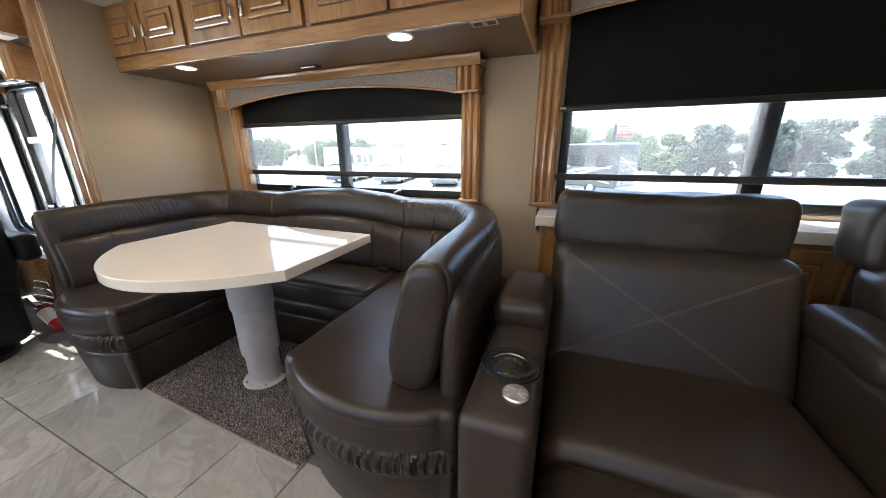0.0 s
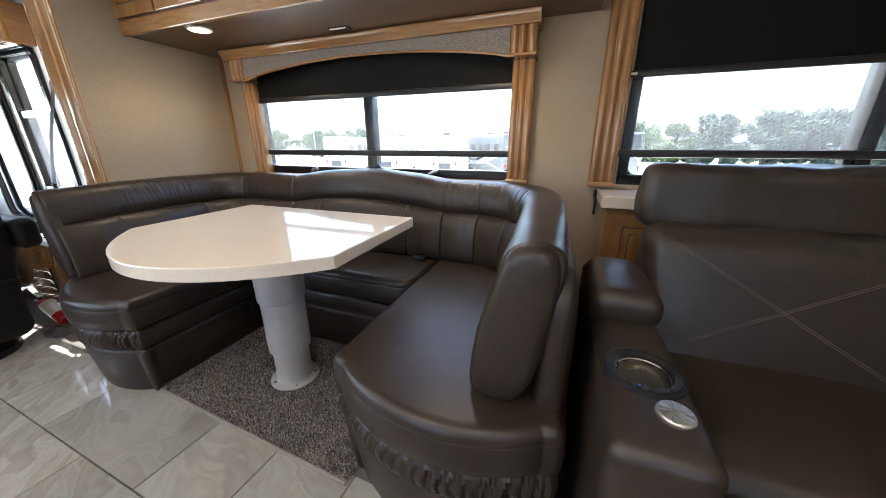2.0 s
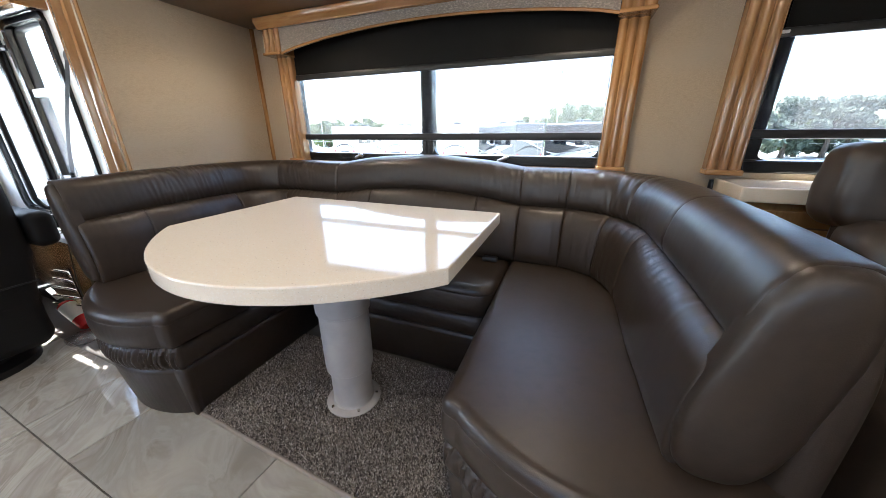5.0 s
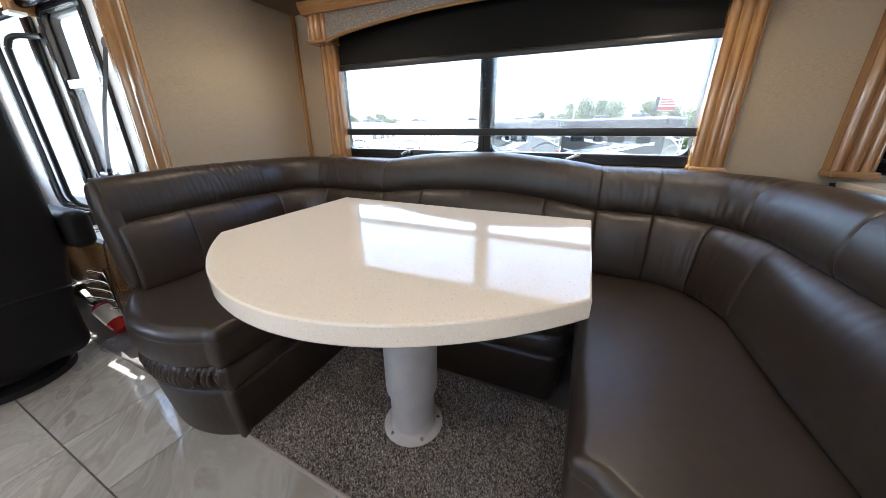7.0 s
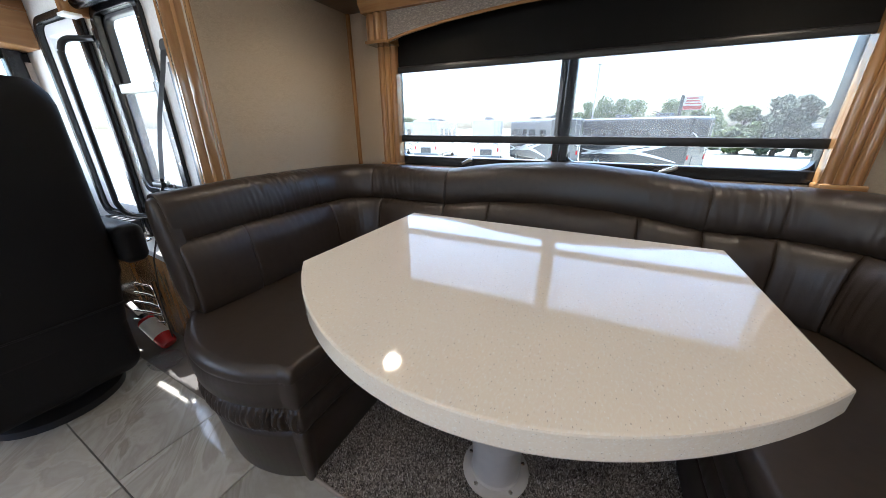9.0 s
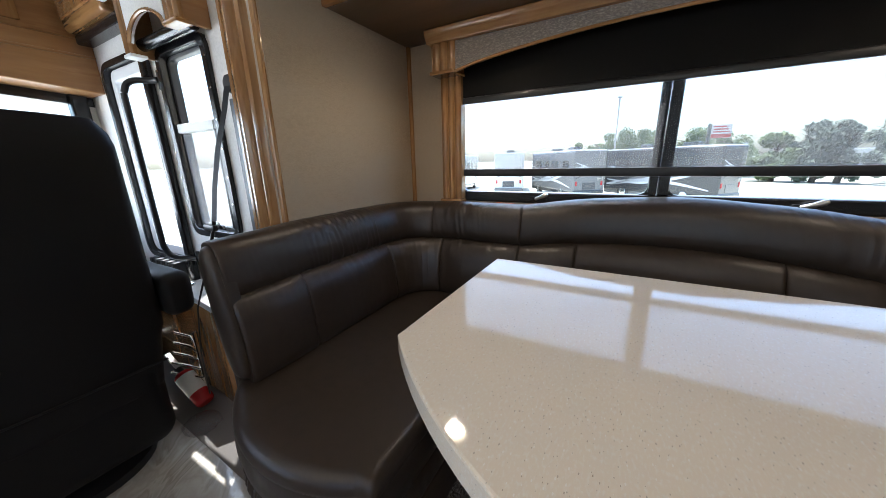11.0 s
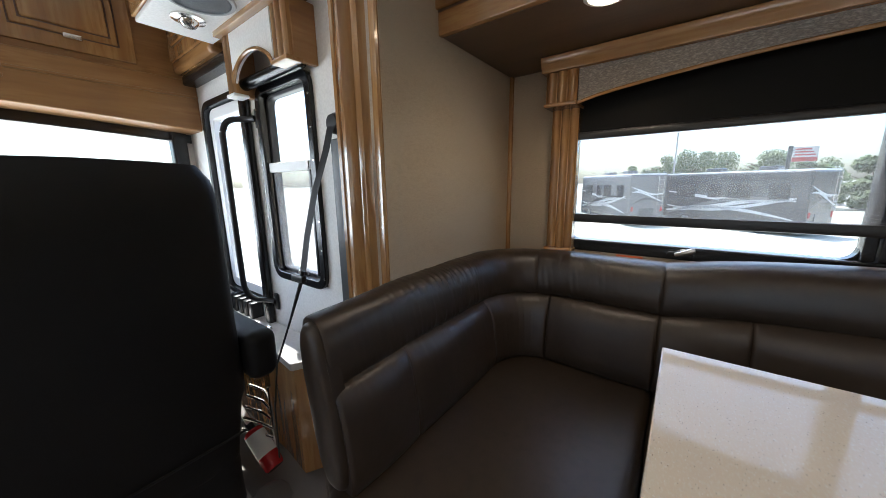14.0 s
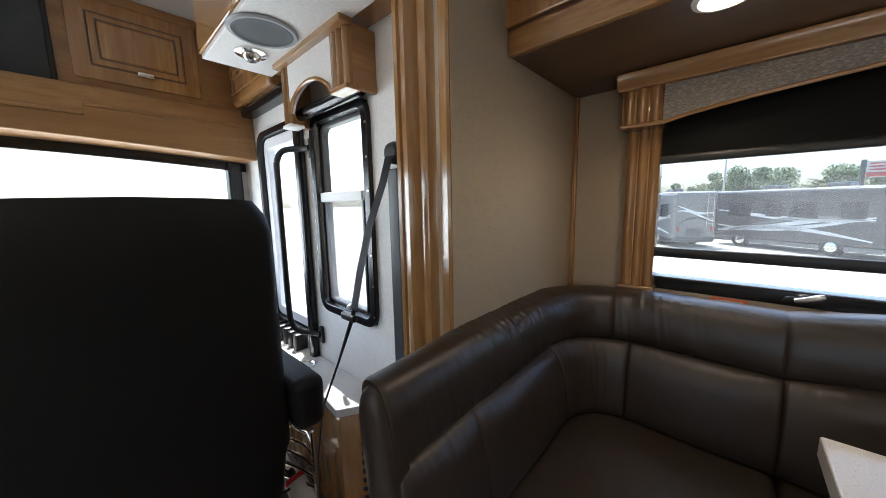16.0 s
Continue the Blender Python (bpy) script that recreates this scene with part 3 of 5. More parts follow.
BACK = open_round([(-2.395, 0.945, 0), (-2.385, 1.79, 0.20), (-0.45, 1.79, 0.30), (-0.415, 0.885, 0)])
LEN = [0.0]
for a, b in zip(BACK, BACK[1:]):
    LEN.append(LEN[-1] + (b - a).length)


def on_back(s):
    over = min(s, 0) + max(s - LEN[-1], 0)
    s = min(max(s, 0), LEN[-1] - 1e-6)
    i = max(k for k in range(len(LEN)) if LEN[k] <= s)
    i = min(i, len(BACK) - 2)
    t = (s - LEN[i]) / (LEN[i + 1] - LEN[i])
    a, b = max(i - 1, 0), min(i + 2, len(BACK) - 1)
    d = (BACK[b] - BACK[a]).normalized()
    return BACK[i].lerp(BACK[i + 1], t) + d * over, Vector((-d.y, d.x))


def s_near(x, y):
    k = min(range(len(BACK)), key=lambda i: (BACK[i] - Vector((x, y))).length)
    return LEN[k]


def sweep_pad(s0, s1, mid, half, power=3.2, gather=0.0, end=0.03, step=0.005, squash=0.5, sag=None, freq=55.0, bulge=0.0, ends=(0.0, 0.0), drop=0.02, lean=True):
    """Upholstered roll along the back line from s0 to s1. mid(s): (offset outward, height); half(s): half sizes."""
    b = bmesh.new()
    n = max(8, int((s1 - s0) / step))
    rings = []
    m = 28
    for i in range(n + 1):
        s = s0 + (s1 - s0) * i / n
        p, nor = on_back(s)
        e = min(s - s0, s1 - s)
        f = 1.0 if e >= end else squash + (1 - squash) * math.sqrt(max(0.0, 1 - (1 - e / end) ** 2))
        for big, dist in ((ends[0], s - s0), (ends[1], s1 - s)):
            if big and dist < big:
                f = min(f, 0.22 + 0.78 * math.sqrt(max(0.0, 1 - (1 - dist / big) ** 2)))
        (dc, zc), (a, h) = mid(s), half(s)
        u = (s - s0) / (s1 - s0)
        ring = []
        for k in range(m):
            t = 2 * math.pi * k / m
            c, sn = math.cos(t), math.sin(t)
            rx = math.copysign(abs(c) ** (2 / power), c) * (a * (1 - (1 - f) * 0.9) + bulge * math.sin(math.pi * u) * max(0, -c))
            rz = math.copysign(abs(sn) ** (2 / power), sn) * (h - (1 - f) * drop)
            w = 0.0
            if gather:
                near = 0.14 + sum(math.exp(-((s - c0) / 0.15) ** 2) for c0 in GATHERS)
                rid = 1 - abs(noise.noise(Vector(((s + 0.02 * sn) * freq, sn * 0.8, 3.0)))) * 2.6
                w = gather * near * (max(0.0, rid) ** 2 * 1.5 + 0.8 * noise.noise(Vector((s * freq * 0.5, sn * 1.2, 7)))) * (0.55 + 0.45 * sn * sn) * (1 - 0.7 * max(0.0, sn) ** 6)
            if power == 3.5 and sn > 0.3:
                w += 0.004 * (sn - 0.3) * noise.noise(Vector((s * 60, sn * 2, 4)))
            w += 0.003 * noise.noise(Vector((p.x * 7, p.y * 7, sn * 1.5 + zc * 5)))
            q = p + nor * (dc + rx - w * (0.4 - c * 0.6) + (lean and LEAN * (zc + rz - 0.66)))
            ring.append(b.verts.new((q.x, q.y, zc + rz + w * max(0, sn) * 0.8)))
        rings.append(ring)
    for r0, r1 in zip(rings, rings[1:]):
        for k in range(m):
            b.faces.new((r0[k], r0[(k + 1) % m], r1[(k + 1) % m], r1[k]))
    for r in (rings[0], rings[-1]):
        c = sum((v.co for v in r), Vector()) / m
        cv = b.verts.new(c)
        for k in range(m):
            b.faces.new((r[k], r[(k + 1) % m], cv))
    bmesh.ops.recalc_face_normals(b, faces=b.faces)
    return b


def top_z(s):
    e = min(s, LEN[-1] - s)
    z = 0.872 - 0.010 * max(0.0, 1 - e / 0.30) ** 1.3
    p, _ = on_back(s)
    if -1.86 < p.x < -0.86 and p.y > 1.7:
        z += 0.045 * math.sin(math.pi * (p.x + 1.86)) ** 0.9
    return z


def slim(s):
    """The backrest thins towards both of its ends."""
    u = min(max(s / 0.75, 0), 1)
    v = min(max((LEN[-1] - s) / 0.60, 0), 1)
    return (0.60 + 0.40 * u * u * (3 - 2 * u)) * (0.92 + 0.08 * v * v * (3 - 2 * v))


WAIST, LEAN = 0.173, 0.15


def roll_mid(s):
    t = top_z(s)
    return (0.002 + 0.078 * slim(s), t - 0.084)


def roll_half(s):
    return (0.078 * slim(s), 0.088)


def pad_mid(s):
    return (-0.016 + 0.082 * slim(s), 0.46 + (top_z(s) - WAIST - 0.46) / 2 + 0.004)


def pad_half(s):
    return (0.082 * slim(s), (top_z(s) - WAIST - 0.46) / 2 + 0.016)


SEND = LEN[-1]
GATHERS = [s_near(-2.385, 1.32), s_near(-2.385, 1.52), s_near(-2.15, 1.79), s_near(-0.95, 1.79), s_near(-0.72, 1.79), s_near(-0.52, 1.70)]
s_l1, s_l2, s_lc, s_c0, s_c1, s_r1, s_r2, s_r3 = 0.228, s_near(-2.385, 1.62), s_near(-2.22, 1.79), s_near(-1.86, 1.79), s_near(-0.86, 1.79), s_near(-0.66, 1.79), s_near(-0.47, 1.52), SEND
dinette = thing("dinette_sofa", "U-shaped dark brown leather dinette booth with gathered skirts", "sofa")
rolls = [(0.0, s_near(-2.27, 1.78), 0.0030), (s_near(-2.27, 1.78) + 0.002, s_c0 - 0.002, 0.0026), (s_c0, s_c1, 0.0016), (s_c1 + 0.002, s_r1, 0.0022), (s_r1 + 0.001, s_near(-0.50, 1.64), 0.0022), (s_near(-0.50, 1.64), s_near(-0.46, 1.33), 0.0020), (s_near(-0.46, 1.33), SEND, 0.0012)]
for a, b, g in rolls:
    part("headroll", sweep_pad(max(a - 0.002, 0.002), min(b + 0.002, SEND - 0.008), roll_mid, roll_half, 2.75, g * 1.35, 0.014, squash=0.90, freq=44), LEATHER, dinette, "puffy gathered leather headroll")
pads = [(0.0, s_l1), (s_l1, s_l2), (s_l2, s_lc), (s_lc, s_c0), (s_c0, s_near(-1.64, 1.79)), (s_near(-1.64, 1.79), s_near(-1.06, 1.79)), (s_near(-1.06, 1.79), s_c1), (s_c1, s_r1), (s_r1, s_near(-0.52, 1.72)), (s_near(-0.52, 1.72), s_r2), (s_r2, SEND)]
for a, b in pads:
    part("back_pad", sweep_pad(max(a - 0.001, 0.002), min(b + 0.001, SEND - 0.008), pad_mid, pad_half, 3.5, 0.0008, 0.012, squash=0.87, bulge=0.010, freq=20), LEATHER, dinette)


def end_panel(s_in, s_out, scale):
    """Closing end of the backrest: one tall stuffed panel with a slight waist where headroll and pad meet."""
    b = bmesh.new()
    rings = []
    zt = top_z(s_out) + 0.005
    z0, waist = 0.455, top_z(s_out) - WAIST - 0.002
    m = 72

    def ring_at(t, f):
        p, nor = on_back(s_in + (s_out - s_in) * t)
        f *= scale
        out = []
        for k in range(m):
            a = 2 * math.pi * k / m
            c, sn = math.cos(a), math.sin(a)
            z = (z0 + zt) / 2 + math.copysign(abs(sn) ** (2 / 3.4), sn) * ((zt - z0) / 2 - 0.10 * (1 - f))
            up = 1 / (1 + math.exp(-(z - waist) / 0.022))
            notch = math.exp(-((z - waist) / 0.014) ** 2) * max(0.0, 1 - t * 1.5)
            w = (0.087 if c > 0 else 0.090 - 0.016 * up - 0.014 * notch) + 0.0025 * noise.noise(Vector((z * 26, c * 2, s_out + t)))
            q = p + nor * ((0.070 + math.copysign(abs(c) ** (2 / 3.0), c) * w * f) * slim(s_out) + LEAN * (z - 0.66))
            out.append(Vector((q.x, q.y, z)))
        return out

    for i in range(15):
        t = i / 14
        f = 0.985 + 0.015 * min(1, t * 6) if t < 0.45 else 0.66 + 0.34 * math.sqrt(max(0.0, 1 - ((t - 0.45) / 0.55) ** 2.3))
        rings.append([b.verts.new(q) for q in ring_at(t, f)])
    for r0, r1 in zip(rings, rings[1:]):
        for k in range(m):
            b.faces.new((r0[k], r0[(k + 1) % m], r1[(k + 1) % m], r1[k]))
    b.faces.new(rings[0])
    mid = sum((v.co for v in rings[-1]), Vector()) / m
    side = (on_back(s_out)[0] - on_back(s_in)[0]).normalized()
    tip = b.verts.new(mid + Vector((side.x, side.y, 0)) * 0.006)
    for k in range(m):
        b.faces.new((rings[-1][k], rings[-1][(k + 1) % m], tip))
    bmesh.ops.recalc_face_normals(b, faces=b.faces)
    panel = part("end_panel", b, LEATHER, dinette, "tall stuffed leather end panel", angle=70)
    seam = ring_at(0.62, 0.972)
    st = None
    for p, q in zip(seam, seam[1:]):
        n = max(1, round((q - p).length / 0.007))
        for j in range(n):
            st = tube([p.lerp(q, j / n), p.lerp(q, (j + 0.6) / n)], 0.0009, 4, bm=st)
    part("stitching", st, SEAMTHREAD, panel, "fine taupe stitching")


end_panel(SEND - 0.034, SEND + 0.020, 0.965)
end_panel(0.030, -0.020, 0.90)
# backrest shells behind the pads
part("shell", sweep_pad(0.0, s_near(-2.385, 1.7), lambda s: (0.118 * slim(s) - 0.010, 0.40), lambda s: (0.045 * slim(s), 0.40), 7, 0, 0.04, lean=False), LEATHER, dinette)
part("shell", sweep_pad(s_r2 - 0.30, SEND + 0.0, lambda s: (0.160, 0.397), lambda s: (0.048, 0.397), 5, 0, 0.05, ends=(0, 0.10), drop=0.16, lean=False), LEATHER, dinette, "rounded outer leather shell")
part("piping", tube([(*(on_back(s)[0] + on_back(s)[1] * 0.130), 0.795) for s in np.linspace(s_r2 - 0.2, SEND - 0.13, 24)], 0.0035, 6), LEATHER, dinette)


def seat_block(outline, z_seat, label_band, pleats, depth=0.016):
    """Seat cushion over a gathered band over a plain base, all following one plan outline (counter-clockwise)."""
    n_pts = len(outline)
    run_in = [(Vector(outline[(i + 1) % n_pts]) - Vector(outline[i - 1])).normalized() for i in range(n_pts)]
    length = sum((Vector(outline[i]) - Vector(outline[i - 1])).length for i in range(n_pts))
    k = max(1, round(0.045 * n_pts / length))
    raw = np.array([(-t.y, t.x) for t in run_in])
    soft_in = np.mean([np.roll(raw, m, axis=0) for m in range(-k, k + 1)], axis=0)

    def scaled(d):
        """Outline moved inward by d, softened at corners so that it never folds."""
        return [Vector(p) + Vector(q) * d for p, q in zip(outline, soft_in)]

    rf = random.Random(pleats)
    folds, at = [], 0.0
    while at < 6.0:
        at += rf.uniform(0.3, 1.5) * 2.9 / pleats
        folds.append((at, rf.uniform(0.005, 0.016), rf.uniform(-0.14, 0.14), rf.uniform(0.0026, 0.0052)))

    def stack(levels, cap_top, wrinkle=0.0):
        b = bmesh.new()
        rings = []
        for d, z in levels:
            ring = []
            run = 0.0
            pts = scaled(d)
            for i, p in enumerate(pts):
                run += (p - pts[i - 1]).length if i else 0
                w = 0.0
                nrm = (p - Vector(outline[i]))
                if wrinkle:
                    t = (Vector(pts[(i + 1) % len(pts)]) - Vector(pts[i - 1])).normalized()
                    front = min(max((t.x - 0.45) / 0.4, 0), 1)
                    mid_z = math.exp(-((z - (z_seat - 0.186)) / 0.036) ** 2)
                    near = [(u, dp, sl, wd) for u, dp, sl, wd in folds if abs(run - u) < 0.05]
                    w = sum(dp * math.exp(-((run - u - sl * (z - z_seat + 0.186)) / wd) ** 2) for u, dp, sl, wd in near)
                    w = front * (w * (0.22 + 0.78 * mid_z) - 0.005 * mid_z) * wrinkle / 0.016 + 0.0015 * noise.noise(Vector((run * 40, 5, z * 30)))
                    p = p + Vector((-t.y, t.x)) * w
                ring.append(b.verts.new((p.x, p.y, z + (0.002 * noise.noise(Vector((p.x * 6, p.y * 6, z * 8))) if z < z_seat - 0.001 else 0.0))))
            rings.append(ring)
        n = len(outline)
        for r0, r1 in zip(rings, rings[1:]):
            for i in range(n):
                b.faces.new((r0[i], r0[(i + 1) % n], r1[(i + 1) % n], r1[i]))
        b.faces.new(rings[-1])
        b.faces.new(rings[0][::-1])
        bmesh.ops.recalc_face_normals(b, faces=b.faces)
        return b

    zs = z_seat
    rnd = [(0.034 * (1 - math.cos(a)), zs - 0.036 + 0.036 * math.sin(a)) for a in (math.pi / 2 * k / 9 for k in range(10))]
    part("seat_cushion", stack([(0.03, zs - 0.135), (0.008, zs - 0.132), (0.001, zs - 0.122), (-0.003, zs - 0.085), (-0.0005, zs - 0.046), (0.0022, zs - 0.040)] + rnd + [(0.036, zs), (0.038, zs)], True), LEATHER, dinette)
    part("piping", tube([(p.x, p.y, zs - 0.0395) for p in scaled(0.0022)[::2]], 0.0016, 6, closed=True), LEATHER, dinette)
    part("gathered_band", stack([(0.03, zs - 0.235), (0.018, zs - 0.232), (0.010, zs - 0.222), (0.006, zs - 0.210), (0.004, zs - 0.198), (0.003, zs - 0.186), (0.004, zs - 0.174), (0.006, zs - 0.162), (0.010, zs - 0.150), (0.018, zs - 0.139), (0.03, zs - 0.136)], True, depth), LEATHER, dinette, label_band)
    part("base", stack([(0.045, 0.0), (0.040, 0.01), (0.028, 0.10), (0.016, zs - 0.255), (0.018, zs - 0.243), (0.026, zs - 0.236)], True), LEATHER, dinette)


def dense(pts, step=0.006):
    out = []
    for a, b in zip(pts, pts[1:] + pts[:1]):
        a, b = Vector(a), Vector(b)
        n = max(1, int((b - a).length / step))
        out += [a.lerp(b, k / n) for k in range(n)]
    return out


ZSEAT = 0.462
def bowed(x0, y0, x1, y1, bulge, lo=-0.86, hi=0.86, n=22):
    """Bow front from (x0, y0) to (x1, y1), swelling towards -y."""
    us = [lo + (hi - lo) * k / n for k in range(n + 1)]
    return [(x0 + (x1 - x0) * (u + 1) / 2, y0 + (y1 - y0) * (u + 1) / 2 - bulge * (1 - u * u) ** 0.8, 0) for u in us]


left_plan = round_poly([(-2.48, 0.955, 0.10)] + bowed(-2.48, 0.985, -1.860, 0.900, 0.135) + [(-1.860, 0.868, 0.07), (-1.860, 1.90, 0.10), (-2.48, 1.90, 0.10)], 8)
right_plan = round_poly([(-0.880, 1.90, 0.10), (-0.880, 0.885, 0.08)] + bowed(-0.880, 0.920, -0.210, 0.865, 0.140) + [(-0.210, 0.832, 0.07), (-0.205, 1.90, 0.10)], 8)
mid_plan = round_poly([(-1.859, 1.44, 0.10), (-0.881, 1.44, 0.10), (-0.881, 1.90, 0.10), (-1.859, 1.90, 0.10)], 8)
seat_block(dense(left_plan, 0.003), ZSEAT, "gathered leather band under the seat", 210)
seat_block(dense(right_plan, 0.003), ZSEAT, "gathered leather band under the seat", 120)
seat_block(dense(mid_plan, 0.008), ZSEAT - 0.002, "plain leather band under the seat", 90, 0.002)
part("buckle", box(-1.00, -0.93, 1.715, 1.745, ZSEAT, ZSEAT + 0.022, 0.006), BLACK, dinette, "black seat belt buckle tucked in the seat")

# table
table = thing("dinette_table", "cream speckled quartz table on a grey pedestal", "table")
TX0, TX1, TYB, TYF, TBULGE, TZ = -1.847, -0.884, 1.499, 0.958, 0.250, 0.750
arc = []
for k in range(33):
    t = k / 32
    arc.append((TX0 + (TX1 - TX0) * t, TYF - TBULGE * (1 - (2 * t - 1) ** 2) ** 0.98))
outline = arc + [(TX1 + 0.0, TYB), (TX0, TYB)]
part("tabletop", prism(outline, TZ - 0.042, TZ, 0.004, 2), QUARTZ, table)
PX, PY = -1.379, 1.182
part("support_plate", box(PX - 0.2, PX + 0.2, PY - 0.15, PY + 0.15, TZ - 0.056, TZ - 0.043, 0.003), PEDESTAL, table)
col = part("pedestal", lathe([(0, 0.006), (0.076, 0.006), (0.076, 0.17), (0.079, 0.172), (0.081, 0.176)], (PX, PY, 0), 40), PEDESTAL, table, "grey telescoping pedestal column")
part("upper_tube", lathe([(0.081, 0.176), (0.087, 0.18), (0.089, 0.20), (0.089, 0.42), (0.090, 0.425)], (PX, PY, 0), 40), PEDESTAL, table)
part("upper_tube", lathe([(0.090, 0.425), (0.096, 0.43), (0.097, 0.45), (0.097, TZ - 0.057), (0, TZ - 0.057)], (PX, PY, 0), 40), PEDESTAL, table)
part("floor_flange", lathe([(0.0, 0.012), (0.106, 0.012), (0.106, 0.016), (0.098, 0.021), (0.080, 0.022), (0.076, 0.03)], (PX, PY, 0), 40), PEDESTAL, table)
for k in range(5):
    a = 0.5 + k * 2 * math.pi / 5
    part("screw", lathe([(0.007, 0.020), (0.006, 0.025), (0.0, 0.026)], (PX + 0.09 * math.cos(a), PY + 0.09 * math.sin(a), 0), 10), CHROME, table)

# carpet under the table
rug_out = [(-1.95, 0.912), (-0.84, 0.842), (-0.84, 1.46), (-1.95, 1.46)]
rug = tagged(part("carpet", prism(rug_out, -0.004, 0.006), CARPET, smooth=False), "mottled grey-brown cut pile carpet under the dinette table", "carpet", kind="structure")
tagged(part("carpet_edging", tube([(-1.96, 0.907, 0.004), (-0.84, 0.836, 0.004)], 0.007, 8), mat("edge_binding", (0.30, 0.26, 0.22), 0.8)), "thin taupe binding along the carpet edge", "edging", kind="structure")


# ---- recliners ----
def pillow(x0, x1, y0, y1, z0, z1, power=4.0, nu=26, nv=16, puff=0.0, wr=0.004, tilt=0.0, edge=1.0):
    """Stuffed leather block: a superellipsoid with soft creases; tilt leans its top towards +y."""
    b = bmesh.new()
    cx, cy, cz = (x0 + x1) / 2, (y0 + y1) / 2, (z0 + z1) / 2
    ax, ay, az = (x1 - x0) / 2, (y1 - y0) / 2, (z1 - z0) / 2
    g = lambda v, e: math.copysign(abs(v) ** e, v)
    rings = []
    for i in range(1, nv):
        ph = -math.pi / 2 + math.pi * i / nv
        ring = []
        for k in range(nu):
            th = 2 * math.pi * k / nu
            p = Vector((g(math.cos(ph), 2 / power) * g(math.cos(th), 2 / power), g(math.cos(ph), 2 / power) * g(math.sin(th), 2 / power), g(math.sin(ph), 2 / power)))
            d = 1 + wr * 4 * noise.noise(Vector((p.x * 3 + x0 * 5, p.y * 3, p.z * 3)))
            q = Vector((cx + p.x * ax * d, cy + p.y * ay * d, cz + p.z * az * d))
            q.y += tilt * (q.z - z0)
            ring.append(b.verts.new(q))
        rings.append(ring)
    for r0, r1 in zip(rings, rings[1:]):
        for k in range(nu):
            b.faces.new((r0[k], r0[(k + 1) % nu], r1[(k + 1) % nu], r1[k]))
    for r in (rings[0], rings[-1]):
        b.faces.new(r)
    bmesh.ops.recalc_face_normals(b, faces=b.faces)
    return b


def soft_box(x0, x1, y0, y1, z0, z1, r=0.05, sub=10, wr=0.003, tilt=0.0, dome=0.0):
    """Upholstered box with rounded corners, a slight dome on top and soft unevenness."""
    b = bmesh.new()
    bmesh.ops.create_cube(b, size=1)
    bmesh.ops.subdivide_edges(b, edges=b.edges[:], cuts=sub, use_grid_fill=True)
    rr = min(r, (x1 - x0) / 2.02, (y1 - y0) / 2.02, (z1 - z0) / 2.02)

    def along(f, lo, hi):
        """Grid lines crowd into the rounded edges."""
        n = sub + 1
        i = round((f + 0.5) * n)
        if i <= 4:
            return lo + rr * (1 - math.tan((1 - i / 4) * math.pi / 4))
        if i >= n - 4:
            return hi - rr * (1 - math.tan((1 - (n - i) / 4) * math.pi / 4))
        return lo + rr + (hi - lo - 2 * rr) * (i - 4) / (n - 8)

    for v in b.verts:
        p = Vector((along(v.co.x, x0, x1), along(v.co.y, y0, y1), along(v.co.z, z0, z1)))
        c = Vector((min(max(p.x, x0 + rr), x1 - rr), min(max(p.y, y0 + rr), y1 - rr), min(max(p.z, z0 + rr), z1 - rr)))
        d = p - c
        if d.length > 1e-9:
            p = c + d.normalized() * rr
        u, w = v.co.x * 2, v.co.y * 2
        if v.co.z > 0:
            p.z += dome * (1 - u * u) * (1 - w * w)
        p += Vector((noise.noise(p * 9), noise.noise(p * 9 + Vector((5, 0, 0))), noise.noise(p * 9 + Vector((0, 7, 0))))) * wr
        p.y += tilt * (p.z - z0)
        v.co = p
    bmesh.ops.recalc_face_normals(b, faces=b.faces)
    return b


def stitch(points, parent):
    b = None
    for p, q in points:
        p, q = Vector(p), Vector(q)
        n = max(2, int((q - p).length / 0.007))
        for k in range(n):
            a, c = p.lerp(q, k / n), p.lerp(q, (k + 0.75) / n)
            b = tube([a, c], 0.0008, 4, bm=b)
    return part("stitching", b, THREAD, parent, "pale contrast stitching")


